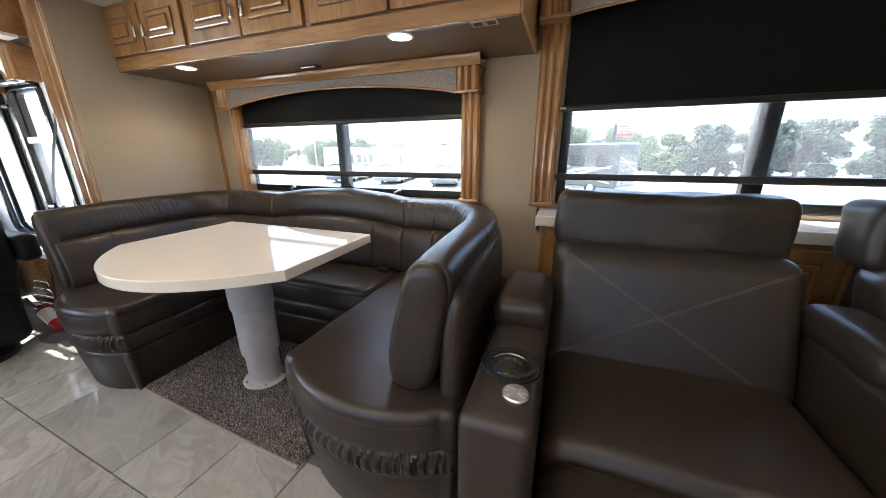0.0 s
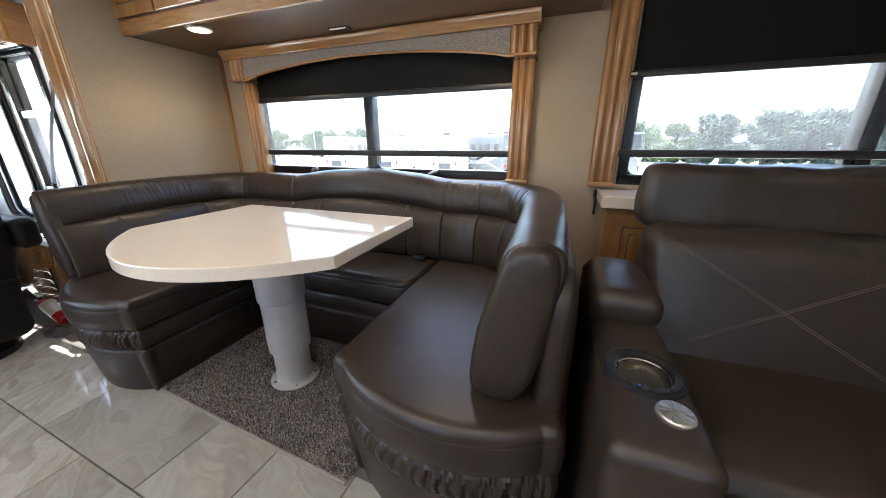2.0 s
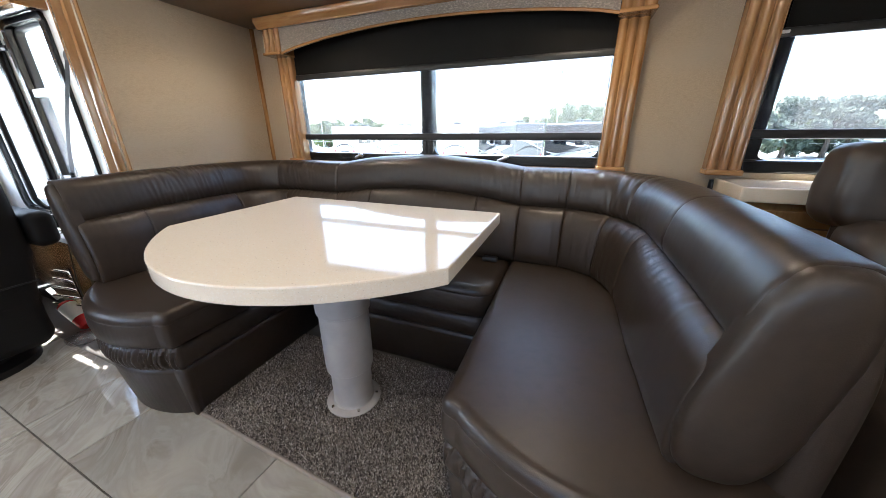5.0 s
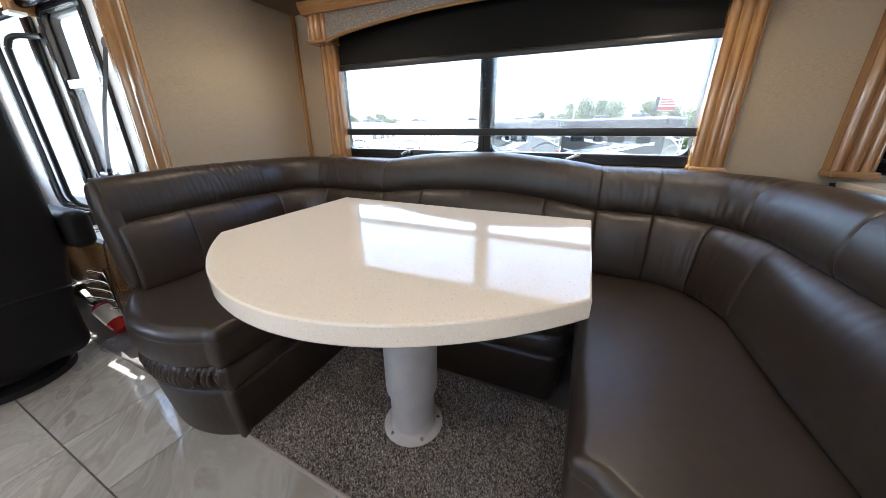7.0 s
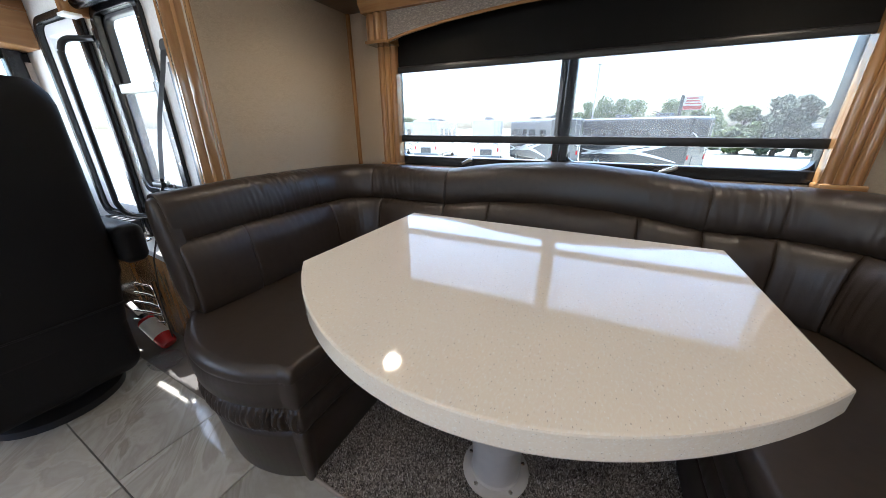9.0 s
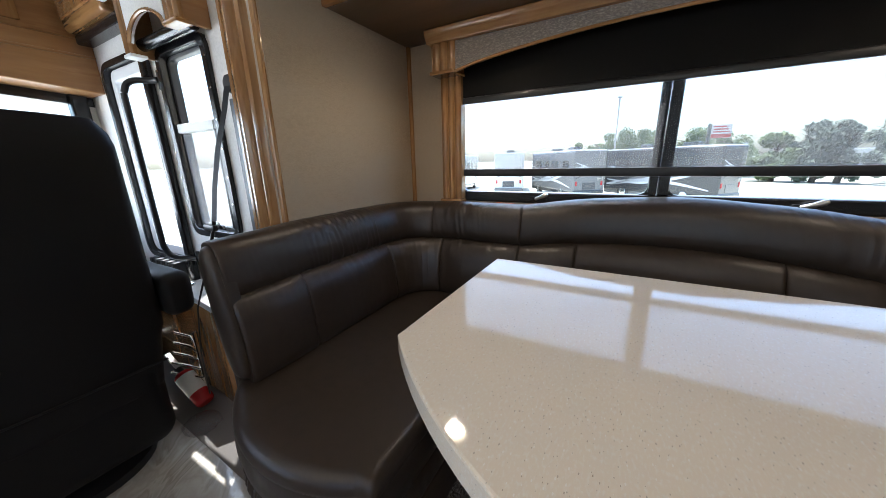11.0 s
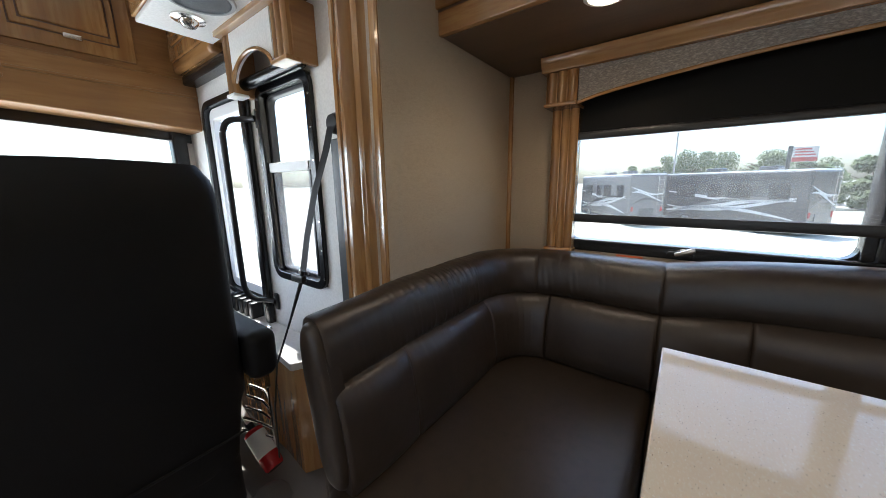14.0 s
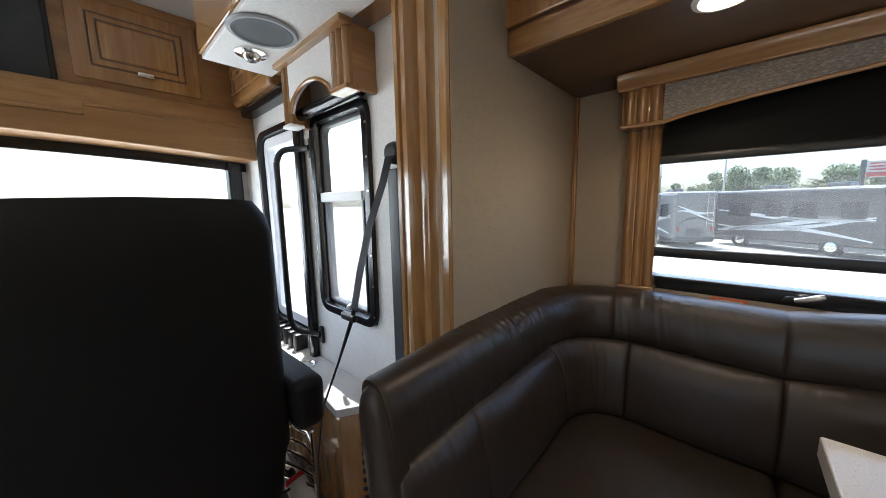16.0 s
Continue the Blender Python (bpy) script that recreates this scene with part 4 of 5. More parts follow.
def recliner(x0, x1, label):
    """Back panel with crossed stitching, rolled headrest and two-part seat, between x0 and x1."""
    t = thing("recliner", label, "recliner chair", group="theatre recliners")
    part("seat_cushion", soft_box(x0, x1, 0.84, 1.40, 0.20, 0.435, 0.05, 12, 0.004, 0, 0.02), LEATHER, t)
    part("footrest_pad", soft_box(x0, x1, 0.46, 0.86, 0.17, 0.425, 0.07, 12, 0.004, 0, 0.015), LEATHER, t)
    part("backrest", soft_box(x0 - 0.015, x1 + 0.015, 1.235, 1.40, 0.36, 0.815, 0.06, 14, 0.006, 0.30), LEATHER, t)
    part("headrest", soft_box(x0 - 0.025, x1 + 0.008, 1.450, 1.61, 0.782, 0.995, 0.042, 20, 0.012, 0.10), LEATHER, t, "plump rolled leather headrest")
    part("base", box(x0, x1, 0.55, 1.62, 0.02, 0.20, 0.01), BLACK, t)
    part("back_support", box(x0 + 0.04, x1 - 0.04, 1.48, 1.60, 0.2, 0.8, 0.02), LEATHER, t)
    yb = lambda z: 1.2305 + 0.30 * (z - 0.36)
    segs = []
    for o in (-0.006, 0.006):
        segs.append(((x0 + 0.03 + o, yb(0.80), 0.79), (x1 - 0.05 + o, yb(0.42), 0.42)))
        segs.append(((x1 - 0.03 + o, yb(0.80), 0.79), (x0 + 0.03 + o, yb(0.45), 0.45)))
    stitch(segs, t)
    return t


recliner(0.006, 0.702, "dark brown leather theatre recliner with crossed stitching and rolled headrest")
recliner(0.885, 1.56, "second dark brown leather recliner beside the console arm")


def arm(x0, x1, y0, label, cup):
    a = thing("armrest_console", label, "armrest", group="recliner arms")
    cx, cy = (x0 + x1) / 2, 0.880
    bd = soft_box(x0, x1, y0, 1.58, 0.0, 0.622, 0.035, 30, 0.002)
    if cup:
        for k in range(17):
            bmesh.ops.bisect_plane(bd, geom=bd.verts[:] + bd.edges[:] + bd.faces[:], plane_co=(cx, cy - 0.064 + 0.008 * k, 0.6), plane_no=(0, 1, 0))
        hole = [f for f in bd.faces if f.normal.z > 0.7 and (f.calc_center_median().xy - Vector((cx, cy))).length < 0.060 and f.calc_center_median().z > 0.5]
        bmesh.ops.delete(bd, geom=hole, context="FACES")
    part("body", bd, LEATHER, a)
    part("arm_pad", soft_box(x0 - 0.010, x1 + 0.002, 1.080, 1.41, 0.600, 0.694, 0.04, 10, 0.004, 0, 0.006), LEATHER, a, "raised padded leather arm cap")
    if cup:
        c = part("cup_holder", lathe([(0.052, 0.545), (0.052, 0.626), (0.0525, 0.629), (0.064, 0.631), (0.0645, 0.628), (0.068, 0.628), (0.0685, 0.630), (0.074, 0.627), (0.0745, 0.615)], (cx, cy, 0), 40), BLACK, a, "black ringed steel cup holder")
        part("steel_cup", lathe([(0.0495, 0.622), (0.0475, 0.620), (0.044, 0.565), (0.041, 0.556)], (cx, cy, 0), 40), STEEL, c)
        part("cup_floor", lathe([(0.041, 0.556), (0.030, 0.554), (0.0, 0.554)], (cx, cy, 0), 40), BLACK, c)
        part("button", lathe([(0.0028, 0.637), (0.0024, 0.6395), (0, 0.640)], (cx - 0.018, cy - 0.055, -0.006), 10), LED, c)
        for ka in range(5):
            aa = -2.2 + 0.32 * ka
            part("button", lathe([(0.005, 0.628), (0.0045, 0.633), (0, 0.6335)], (cx + 0.0595 * math.cos(aa), cy + 0.0595 * math.sin(aa), 0), 10), BLACK, c)
        for ka in range(12):
            aa = ka * math.pi / 6
            part("knob_rib", tube([(cx + 0.028 + 0.006 * math.cos(aa), 0.776 + 0.006 * math.sin(aa), 0.6335), (cx + 0.028 + 0.026 * math.cos(aa), 0.776 + 0.026 * math.sin(aa), 0.6315)], 0.0012, 5), BRUSHED, a)
        part("recline_knob", lathe([(0.030, 0.620), (0.030, 0.628), (0.027, 0.631), (0.012, 0.632), (0.0, 0.635)], (cx + 0.028, 0.776, 0), 36), BRUSHED, a, "round brushed metal control knob")
    return a


arm(-0.168, -0.004, 0.675, "dark leather recliner arm with cup holder and metal knob", True)
arm(0.720, 0.868, 0.80, "dark leather console arm between the recliners", False)

# cabinet with quartz top under the second window
side = thing("low_cabinet", "low maple cabinet standing under the recliner window", "cabinet")
part("body", box(-0.085, 1.60, 1.78, YW - 0.001, 0.0, 0.796), WOOD, side, smooth=False)
for x0, x1 in ((-0.07, 0.46), (0.48, 1.01), (1.03, 1.56)):
    panel_door(side, x0, x1, 0.10, 0.77, 1.78)
part("plinth", box(-0.08, 1.59, 1.775, 1.80, 0.0, 0.08, 0.003), WOODX, side)
top2 = tagged(part("countertop", box(-0.115, 1.63, 1.74, YW - 0.001, 0.797, 0.848, 0.005), QUARTZ), "cream quartz countertop on the low cabinet", "countertop")

st = thing("cord_hook", "small black hook and cord on the wall", "hook")
part("hook", tube([(-0.118, YW - 0.006, 0.83), (-0.118, YW - 0.012, 0.80), (-0.118, YW - 0.010, 0.72)], 0.006, 8), BLACK, st)
part("plate", box(-0.130, -0.106, YW - 0.006, YW - 0.0005, 0.80, 0.84, 0.002), BLACK, st)

# ---- cab seat ----
cs = thing("captain_chair", "black leather captain seat seen from behind", "captain seat")
SX = -2.87


def seat_back():
    b = bmesh.new()
    rings = []
    yc = 0.685
    for i in range(25):
        t = i / 24
        z = 0.30 + 0.905 * t
        half = 0.270 - 0.004 * t - 0.030 * max(0, (t - 0.92) / 0.08) ** 2.2
        if t < 0.25:
            half = 0.225 + 0.035 * (t / 0.25)
        depth = 0.115 - 0.02 * t - 0.045 * max(0, (t - 0.88) / 0.12) ** 2
        lean = 0.02 * (t - 0.4)
        ring = []
        for k in range(36):
            a = 2 * math.pi * k / 36
            c, s = math.cos(a), math.sin(a)
            x = math.copysign(abs(c) ** 0.40, c) * depth
            y = math.copysign(abs(s) ** 0.33, s) * half
            ring.append(b.verts.new((SX - 0.10 + lean + x + 0.004 * noise.noise(Vector((y * 5, z * 5, x * 5))), yc + y, z + 0.012 * (1 - (y / 0.27) ** 2) * t)))
        rings.append(ring)
    for r0, r1 in zip(rings, rings[1:]):
        for k in range(36):
            b.faces.new((r0[k], r0[(k + 1) % 36], r1[(k + 1) % 36], r1[k]))
    b.faces.new(rings[0][::-1])
    b.faces.new(rings[-1])
    bmesh.ops.recalc_face_normals(b, faces=b.faces)
    bevelled(b, 0.02, 3, 60)
    return b


part("backrest", seat_back(), LEATHER2, cs)
part("skirt", soft_box(SX - 0.44, SX + 0.005, 0.46, 0.91, 0.09, 0.42, 0.06, 10, 0.005), LEATHER2, cs)
part("seat_cushion", soft_box(SX - 0.58, SX - 0.10, 0.44, 0.93, 0.36, 0.50, 0.05, 10, 0.004, 0, 0.02), LEATHER2, cs)
part("swivel_base", lathe([(0, 0), (0.20, 0), (0.20, 0.03), (0.15, 0.05), (0.14, 0.10), (0, 0.10)], (SX - 0.24, 0.685, 0), 32), BLACK, cs)
part("armrest", soft_box(SX - 0.36, SX + 0.02, 0.952, 1.045, 0.545, 0.705, 0.035, 10, 0.004), LEATHER2, cs)
part("armrest", soft_box(SX - 0.36, SX + 0.02, 0.325, 0.418, 0.545, 0.705, 0.035, 10, 0.004), LEATHER2, cs)
part("seam", tube([(SX + 0.012, y, 0.405 + 0.015 * abs(y - 0.685)) for y in np.linspace(0.45, 0.92, 14)], 0.004, 6), LEATHER2, cs)

# ---- cab wall: window, door, belt, shelf ----
sw = thing("window_3", "tall narrow black-framed window with a half-raised lower sash", "window", kind="structure")


def ring_frame(x0, x1, z0, z1, r, w, y0, y1, bm=None):
    """Rounded rectangular frame of bar width w in the x-z plane."""
    o = round_poly([(x0, z0, r), (x1, z0, r), (x1, z1, r), (x0, z1, r)], 6)
    i = round_poly([(x0 + w, z0 + w, max(r - w, 0.012)), (x1 - w, z0 + w, max(r - w, 0.012)), (x1 - w, z1 - w, max(r - w, 0.012)), (x0 + w, z1 - w, max(r - w, 0.012))], 6)
    b = bmesh.new()
    n = len(o)
    vs = [[b.verts.new((p[0], y, p[1])) for p in loop] for loop, y in ((o, y0), (i, y0), (i, y1), (o, y1))]
    for a, c in ((0, 1), (1, 2), (2, 3), (3, 0)):
        for k in range(n):
            b.faces.new((vs[a][k], vs[a][(k + 1) % n], vs[c][(k + 1) % n], vs[c][k]))
    bmesh.ops.recalc_face_normals(b, faces=b.faces)
    bevelled(b, 0.004, 2, 50)
    return merge(bm, b)


part("window_frame", ring_frame(SW[0] - 0.012, SW[1] + 0.012, SW[2] - 0.012, SW[3] + 0.012, 0.07, 0.035, YC - 0.016, YC + 0.05), FRAME, sw)
part("inner_frame", ring_frame(SW[0] + 0.022, SW[1] - 0.022, SW[2] + 0.022, SW[3] - 0.022, 0.05, 0.014, YC + 0.012, YC + 0.045), BLACK, sw)
part("sash_rail", box(SW[0] + 0.03, SW[1] - 0.04, YC - 0.006, YC + 0.03, 1.208, 1.246, 0.004), WHITE, sw, "white sash rail")
part("sash_stile", box(SW[1] - 0.058, SW[1] - 0.042, YC - 0.006, YC + 0.03, 0.80, 1.245, 0.004), FRAME, sw)
part("insect_screen", box(SW[0] + 0.04, SW[1] - 0.05, YC + 0.006, YC + 0.0065, 0.80, 1.208), mesh_cloth("insect_screen", (0.30, 0.32, 0.34), 0.35), sw, smooth=False)
part("pane", box(SW[0] + 0.03, SW[1] - 0.03, YC + 0.030, YC + 0.034, SW[2] + 0.03, SW[3] - 0.03), GLASS, sw, smooth=False).visible_shadow = False
latch(-3.07, 0.800, YC + 0.0, sw)
for k in range(7):
    for x in (SW[0] - 0.002, SW[1] + 0.002):
        part("screw", lathe([(0.0045, -0.0165), (0.004, -0.0185), (0, -0.019)], (x, YC, 0.80 + 0.11 * k), 8, axis="y"), CHROME, sw)

dr = thing("door_1", "entry door with tall glazed panel in a black frame", "door", kind="structure")
part("door_frame", ring_frame(DW[0] - 0.02, DW[1] + 0.02, DW[2] - 0.02, DW[3] + 0.01, 0.09, 0.028, YC - 0.024, YC + 0.05), FRAME, dr)
part("door_seal", box(DW[1] + 0.004, DW[1] + 0.05, YC - 0.034, YC - 0.002, 0.30, 1.55, 0.008), FRAME, dr)
part("inner_panel", ring_frame(DW[0] + 0.012, DW[1] - 0.012, DW[2] + 0.012, DW[3] - 0.022, 0.06, 0.05, YC + 0.0, YC + 0.04), mat("grey_panel", (0.72, 0.73, 0.75), 0.5), dr)
part("pane", box(DW[0] + 0.05, DW[1] - 0.05, YC + 0.025, YC + 0.03, DW[2] + 0.05, DW[3] - 0.06), GLASS, dr, smooth=False).visible_shadow = False
for k in range(5):
    part("vent_slat", box(-3.78 + k * 0.062, -3.745 + k * 0.062, YC - 0.06, YC - 0.002, 0.40, 0.585, 0.006), BLACK, dr)
for k in range(9):
    part("screw", lathe([(0.005, 0), (0.004, -0.003), (0, -0.0035)], (DW[1] + 0.038, YC - 0.026, 0.65 + 0.1 * k), 8, axis="y"), CHROME, dr)


def rounded_path(pts, n=6):
    """Smooth curve through the given points."""
    P = [Vector(p) for p in pts]
    out = []
    for i in range(len(P) - 1):
        a, b, c, d = P[max(i - 1, 0)], P[i], P[i + 1], P[min(i + 2, len(P) - 1)]
        for k in range(n):
            t = k / n
            out.append(0.5 * (2 * b + (c - a) * t + (2 * a - 5 * b + 4 * c - d) * t * t + (3 * b - a - 3 * c + d) * t ** 3))
    return out + [P[-1]]


gh = thing("grab_handle", "black curved grab handle bolted beside the door", "grab handle")
part("bar", tube(rounded_path([(-3.315, YC - 0.012, 1.43), (-3.36, YC - 0.03, 1.43), (-3.405, YC - 0.075, 1.425), (-3.43, YC - 0.095, 1.39), (-3.435, YC - 0.10, 1.30), (-3.435, YC - 0.10, 0.78), (-3.43, YC - 0.095, 0.68), (-3.41, YC - 0.07, 0.635), (-3.37, YC - 0.03, 0.625), (-3.335, YC - 0.012, 0.62)]), 0.0125, 12), BLACK, gh)
for z, x in ((1.43, -3.312), (0.62, -3.332)):
    part("mount", box(x - 0.012, x + 0.016, YC - 0.014, YC - 0.001, z - 0.04, z + 0.04, 0.006), BLACK, gh)

WEBBING = mat("belt_webbing", (0.035, 0.035, 0.037), 0.6, stretch=(1, 1, 6), tones=[(200, (0.022, 0.022, 0.024), 0.45, 0.6)])
belt = thing("seat_belt", "black three-point seat belt hanging from the wall", "seat belt")
part("anchor", lathe([(0, -0.036), (0.026, -0.034), (0.033, -0.02), (0.034, -0.001), (0, -0.001)], (-2.765, YC, 1.345), 24, axis="y"), BLACK, belt)


def strap(pts, w):
    b = bmesh.new()
    prev = None
    for p, q in zip(pts, pts[1:] + [None]):
        p = Vector(p)
        a, c = b.verts.new(p + Vector((-w / 2, 0, 0))), b.verts.new(p + Vector((w / 2, 0, 0)))
        if prev:
            b.faces.new((prev[0], prev[1], c, a))
        prev = (a, c)
    r = bmesh.ops.solidify(b, geom=b.faces[:], thickness=0.0016)
    return b


part("webbing", strap([(-2.765, YC - 0.036, 1.335), (-2.780, YC - 0.05, 1.26), (-2.83, YC - 0.075, 1.12), (-2.855, YC - 0.10, 0.98), (-2.875, YC - 0.115, 0.86)], 0.038), WEBBING, belt)
part("webbing_twist", tube([(-2.875, YC - 0.115, 0.86), (-2.89, YC - 0.12, 0.815), (-2.93, YC - 0.15, 0.68), (-2.99, YC - 0.19, 0.50), (-3.03, YC - 0.20, 0.30), (-3.05, YC - 0.20, 0.05)], [0.008, 0.007, 0.004, 0.0035, 0.0035, 0.0035], 8), BLACK, belt)
part("tongue", box(-2.935, -2.86, YC - 0.130, YC - 0.112, 0.822, 0.845, 0.004), BLACK, belt, "black belt tongue")
tr = tagged(part("belt_track", box(-2.800, -2.752, YC - 0.018, YC - 0.001, 0.50, 1.30, 0.004), mat("dark_rail", (0.06, 0.065, 0.07), 0.4)), "dark vertical cover strip on the wall", "rail", kind="structure")

shelf = thing("side_console", "narrow side console with pale top and vented maple body", "console")
part("top", prism(round_poly([(-3.98, 1.17, 0.01), (-3.13, 1.135, 0.02), (-2.945, 1.115, 0.012), (-2.85, 1.278, 0.004), (-3.98, 1.278, 0)], 4), 0.475, 0.505, 0.004), mat("pale_laminate", (0.62, 0.60, 0.57), 0.3, tones=[(60, (0.56, 0.54, 0.51), 0.45, 0.7)]), shelf, "pale laminate top")
part("body", prism([(-3.96, 1.165), (-3.12, 1.15), (-2.960, 1.135), (-2.878, 1.277), (-3.96, 1.277)], 0.0, 0.475, 0.003), WOOD, shelf)
part("cup_ring", lathe([(0.030, 0.507), (0.036, 0.511), (0.042, 0.507), (0.042, 0.505)], (-3.33, 1.19, 0), 28), CHROME, shelf)
for k in range(9):
    z = 0.08 + 0.036 * k
    part("vent_slot", box(-0.022, 0.022, -0.004, 0.003, z, z + 0.015, 0.002), BLACK, shelf).matrix_basis = pose(-2.915, 1.211, 0, 0, 0, 60.0)

ex = thing("fire_extinguisher", "red and white fire extinguisher leaning by the cab seat", "fire extinguisher", at=(-3.17, 1.05, 0.127), rz=6)
ex.matrix_basis = pose(-3.17, 1.05, 0.127, 0, 38, 6)
part("cylinder", lathe([(0, 0.150), (0.03, 0.150), (0.036, 0.142), (0.038, 0.12), (0.038, -0.02), (0.030, -0.03), (0, -0.034)], (0, 0, 0), 28, axis="x"), RED, ex)
part("label_band", lathe([(0.0384, 0.09), (0.0387, 0.085), (0.0387, -0.00), (0.0384, -0.01)], (0, 0, 0), 28, axis="x"), WHITE, ex, "white printed label")
part("neck", lathe([(0.016, -0.03), (0.016, -0.07), (0, -0.07)], (0, 0, 0), 16, axis="x"), BLACK, ex)
part("lever", box(-0.15, -0.06, -0.012, 0.012, 0.005, 0.016, 0.003), BRUSHED, ex)
bag = tagged(part("plastic_bag", pillow(-3.02, -2.88, 0.93, 1.06, 0.0, 0.045, 2.2, 20, 12, 0, 0.05), CLEARBAG), "crumpled clear plastic bag on the floor", "plastic bag")
rk = thing("pedal_rack", "chrome wire bracket beside the cab seat", "bracket")
for k in range(5):
    part("rod", tube([(-3.22 + 0.0 * k, 1.02 + 0.012 * k, 0.16 + 0.045 * k), (-3.16, 1.06 + 0.01 * k, 0.14 + 0.045 * k), (-3.10, 1.09, 0.13 + 0.045 * k)], 0.006, 8), CHROME, rk)
part("post", tube([(-3.10, 1.095, 0.0), (-3.10, 1.095, 0.36)], 0.008, 8), CHROME, rk)

# ---- overhead cab soffits and header ----
so = thing("speaker_soffit", "overhead soffit with pale lower panel, round speaker and lamp", "soffit")
part("body", box(-3.45, -2.72, 0.955, YC - 0.001, 1.735, ZC - 0.001, 0.004), WOODX, so)
part("lower_panel", box(-3.44, -2.73, 0.962, YC - 0.085, 1.718, 1.734, 0.003), PALEWALL, so, "pale textured lower panel", smooth=False)
part("edge_rail", box(-3.322, -2.843, YC - 0.128, YC - 0.086, 1.701, 1.7345, 0.003), WOODX, so)
sp = part("speaker", lathe([(0.085, 1.718), (0.085, 1.712), (0.078, 1.709), (0.072, 1.712), (0.05, 1.709), (0.015, 1.706), (0, 1.706)], (-3.092, 1.045, 0), 36), mat("speaker_grille", (0.09, 0.10, 0.11), 0.6, bump=[(500, 0.6, "cells")]), so, "round grey speaker grille")
part("speaker_rim", lathe([(0.084, 1.7175), (0.096, 1.7175), (0.097, 1.714), (0.092, 1.709), (0.084, 1.709), (0.083, 1.713)], (-3.092, 1.045, 0), 40), mat("rim_grey", (0.34, 0.36, 0.38), 0.4), sp)
lm = part("reading_lamp", lathe([(0.05, 1.718), (0.05, 1.712), (0.03, 1.708), (0.028, 1.700), (0.018, 1.690), (0.0, 1.690)], (-3.268, 1.066, 0), 28), CHROME, so, "chrome swivel reading lamp")
va = thing("window_valance", "arched maple valance box over the cab side window", "window valance")
ys = YC - 0.106
part("end_block", fluted(-2.943, -2.853, ys - 0.004, ys + 0.02, 1.545, 1.70), WOOD, va)
part("side_panel", box(-2.873, -2.853, ys + 0.02, YC - 0.001, 1.535, 1.715, 0.003), WOODY, va)
part("end_block", fluted(-3.308, -3.248, ys - 0.004, ys + 0.02, 1.50, 1.70), WOOD, va)
part("side_panel", box(-3.308, -3.288, ys + 0.02, YC - 0.001, 1.50, 1.715, 0.003), WOODY, va)
arc = [(-3.248 + 0.305 * k / 16, 1.535 + 0.075 * math.sin(math.pi * k / 16) ** 0.6) for k in range(17)]
part("arched_panel", prism(arc + [(-2.943, 1.70), (-3.248, 1.70)], ys + 0.002, ys + 0.016, axis="y"), PALEWALL, va, "pale arched fabric panel", smooth=False)
part("bead", tube([(x, ys, z) for x, z in arc], 0.007, 8), WOODX, va)
part("roller", lathe([(0, -3.283), (0.022, -3.283), (0.022, -2.878), (0, -2.878)], (0, YC - 0.05, 1.545), 20, axis="x"), FRAME, va, "black blind roller")
part("foot_block", box(-3.310, -3.243, ys - 0.006, ys + 0.05, 1.488, 1.50, 0.003), WHITE, va)
part("foot_block", box(-2.948, -2.851, ys - 0.006, ys + 0.05, 1.530, 1.544, 0.003), WOODX, va)

hd = thing("cab_header", "wide maple header panel over the windscreen", "header panel")
HX = -3.95
header_arch = [(YS + 0.002 + (YC - YS - 0.004) * k / 24, 1.443 + 0.052 * (1 - ((YS + (YC - YS) * k / 24 - 0.07) / 1.22) ** 2)) for k in range(25)]
part("panel", prism(header_arch + [(YC - 0.002, 1.690), (YS + 0.002, 1.690)], XF + 0.002, HX, 0.006, axis="x"), WOODY, hd)
part("upper_panel", box(XF + 0.002, HX - 0.03, YS + 0.002, YC - 0.002, 1.691, ZC - 0.001, 0.004), WOODY, hd)
part("moulding", box(HX - 0.002, HX + 0.012, YS + 0.004, 0.66, 1.570, 1.584, 0.004), WOODY, hd)
part("moulding", box(HX - 0.002, HX + 0.010, 0.66, YC - 0.004, 1.606, 1.618, 0.004), WOODY, hd)
panel_door(hd, 0.650, 1.062, 1.722, 2.035, HX - 0.03, (0.866, 1.772, False), axis="x", sign=1, name="hatch")
part("end_cabinet", box(-3.945, -3.46, 1.185, YC - 0.001, 1.700, ZC - 0.002, 0.02, 4), WOODX, hd)
panel_door(hd, -3.90, -3.50, 1.742, 2.02, 1.185)
part("blind_track", box(-3.93, -3.34, YC - 0.066, YC - 0.002, 1.655, 1.697, 0.008), FRAME, hd)
tv = thing("television", "black flat television set into the header", "television")
part("screen", box(HX - 0.012, HX - 0.004, -0.28, 0.592, 1.672, 2.06, 0.002), SCREEN, tv)
part("bezel", box(HX - 0.03, HX - 0.010, -0.295, 0.607, 1.657, 2.07, 0.004), BLACK, tv)
ws = thing("windscreen", "wide windscreen with black surround and pillars", "windscreen", kind="structure")
part("pane", box(XF - 0.03, XF - 0.024, YS + 0.085, YC - 0.055, 0.725, 1.595), GLASS, ws, smooth=False).visible_shadow = False
wb = prism([(y, z - 0.045) for y, z in header_arch] + [(y, z + 0.11) for y, z in header_arch[::-1]], XF - 0.04, XF + 0.001, axis="x")
box(XF - 0.04, XF + 0.03, YC - 0.10, YC - 0.03, 0.6, 1.52, 0.01, bm=wb)
box(XF - 0.04, XF + 0.03, YS + 0.02, YS + 0.1, 0.6, 1.52, 0.01, bm=wb)
part("surround", wb, FRAME, ws)
ds = thing("dashboard", "black moulded dashboard under the windscreen", "dashboard")
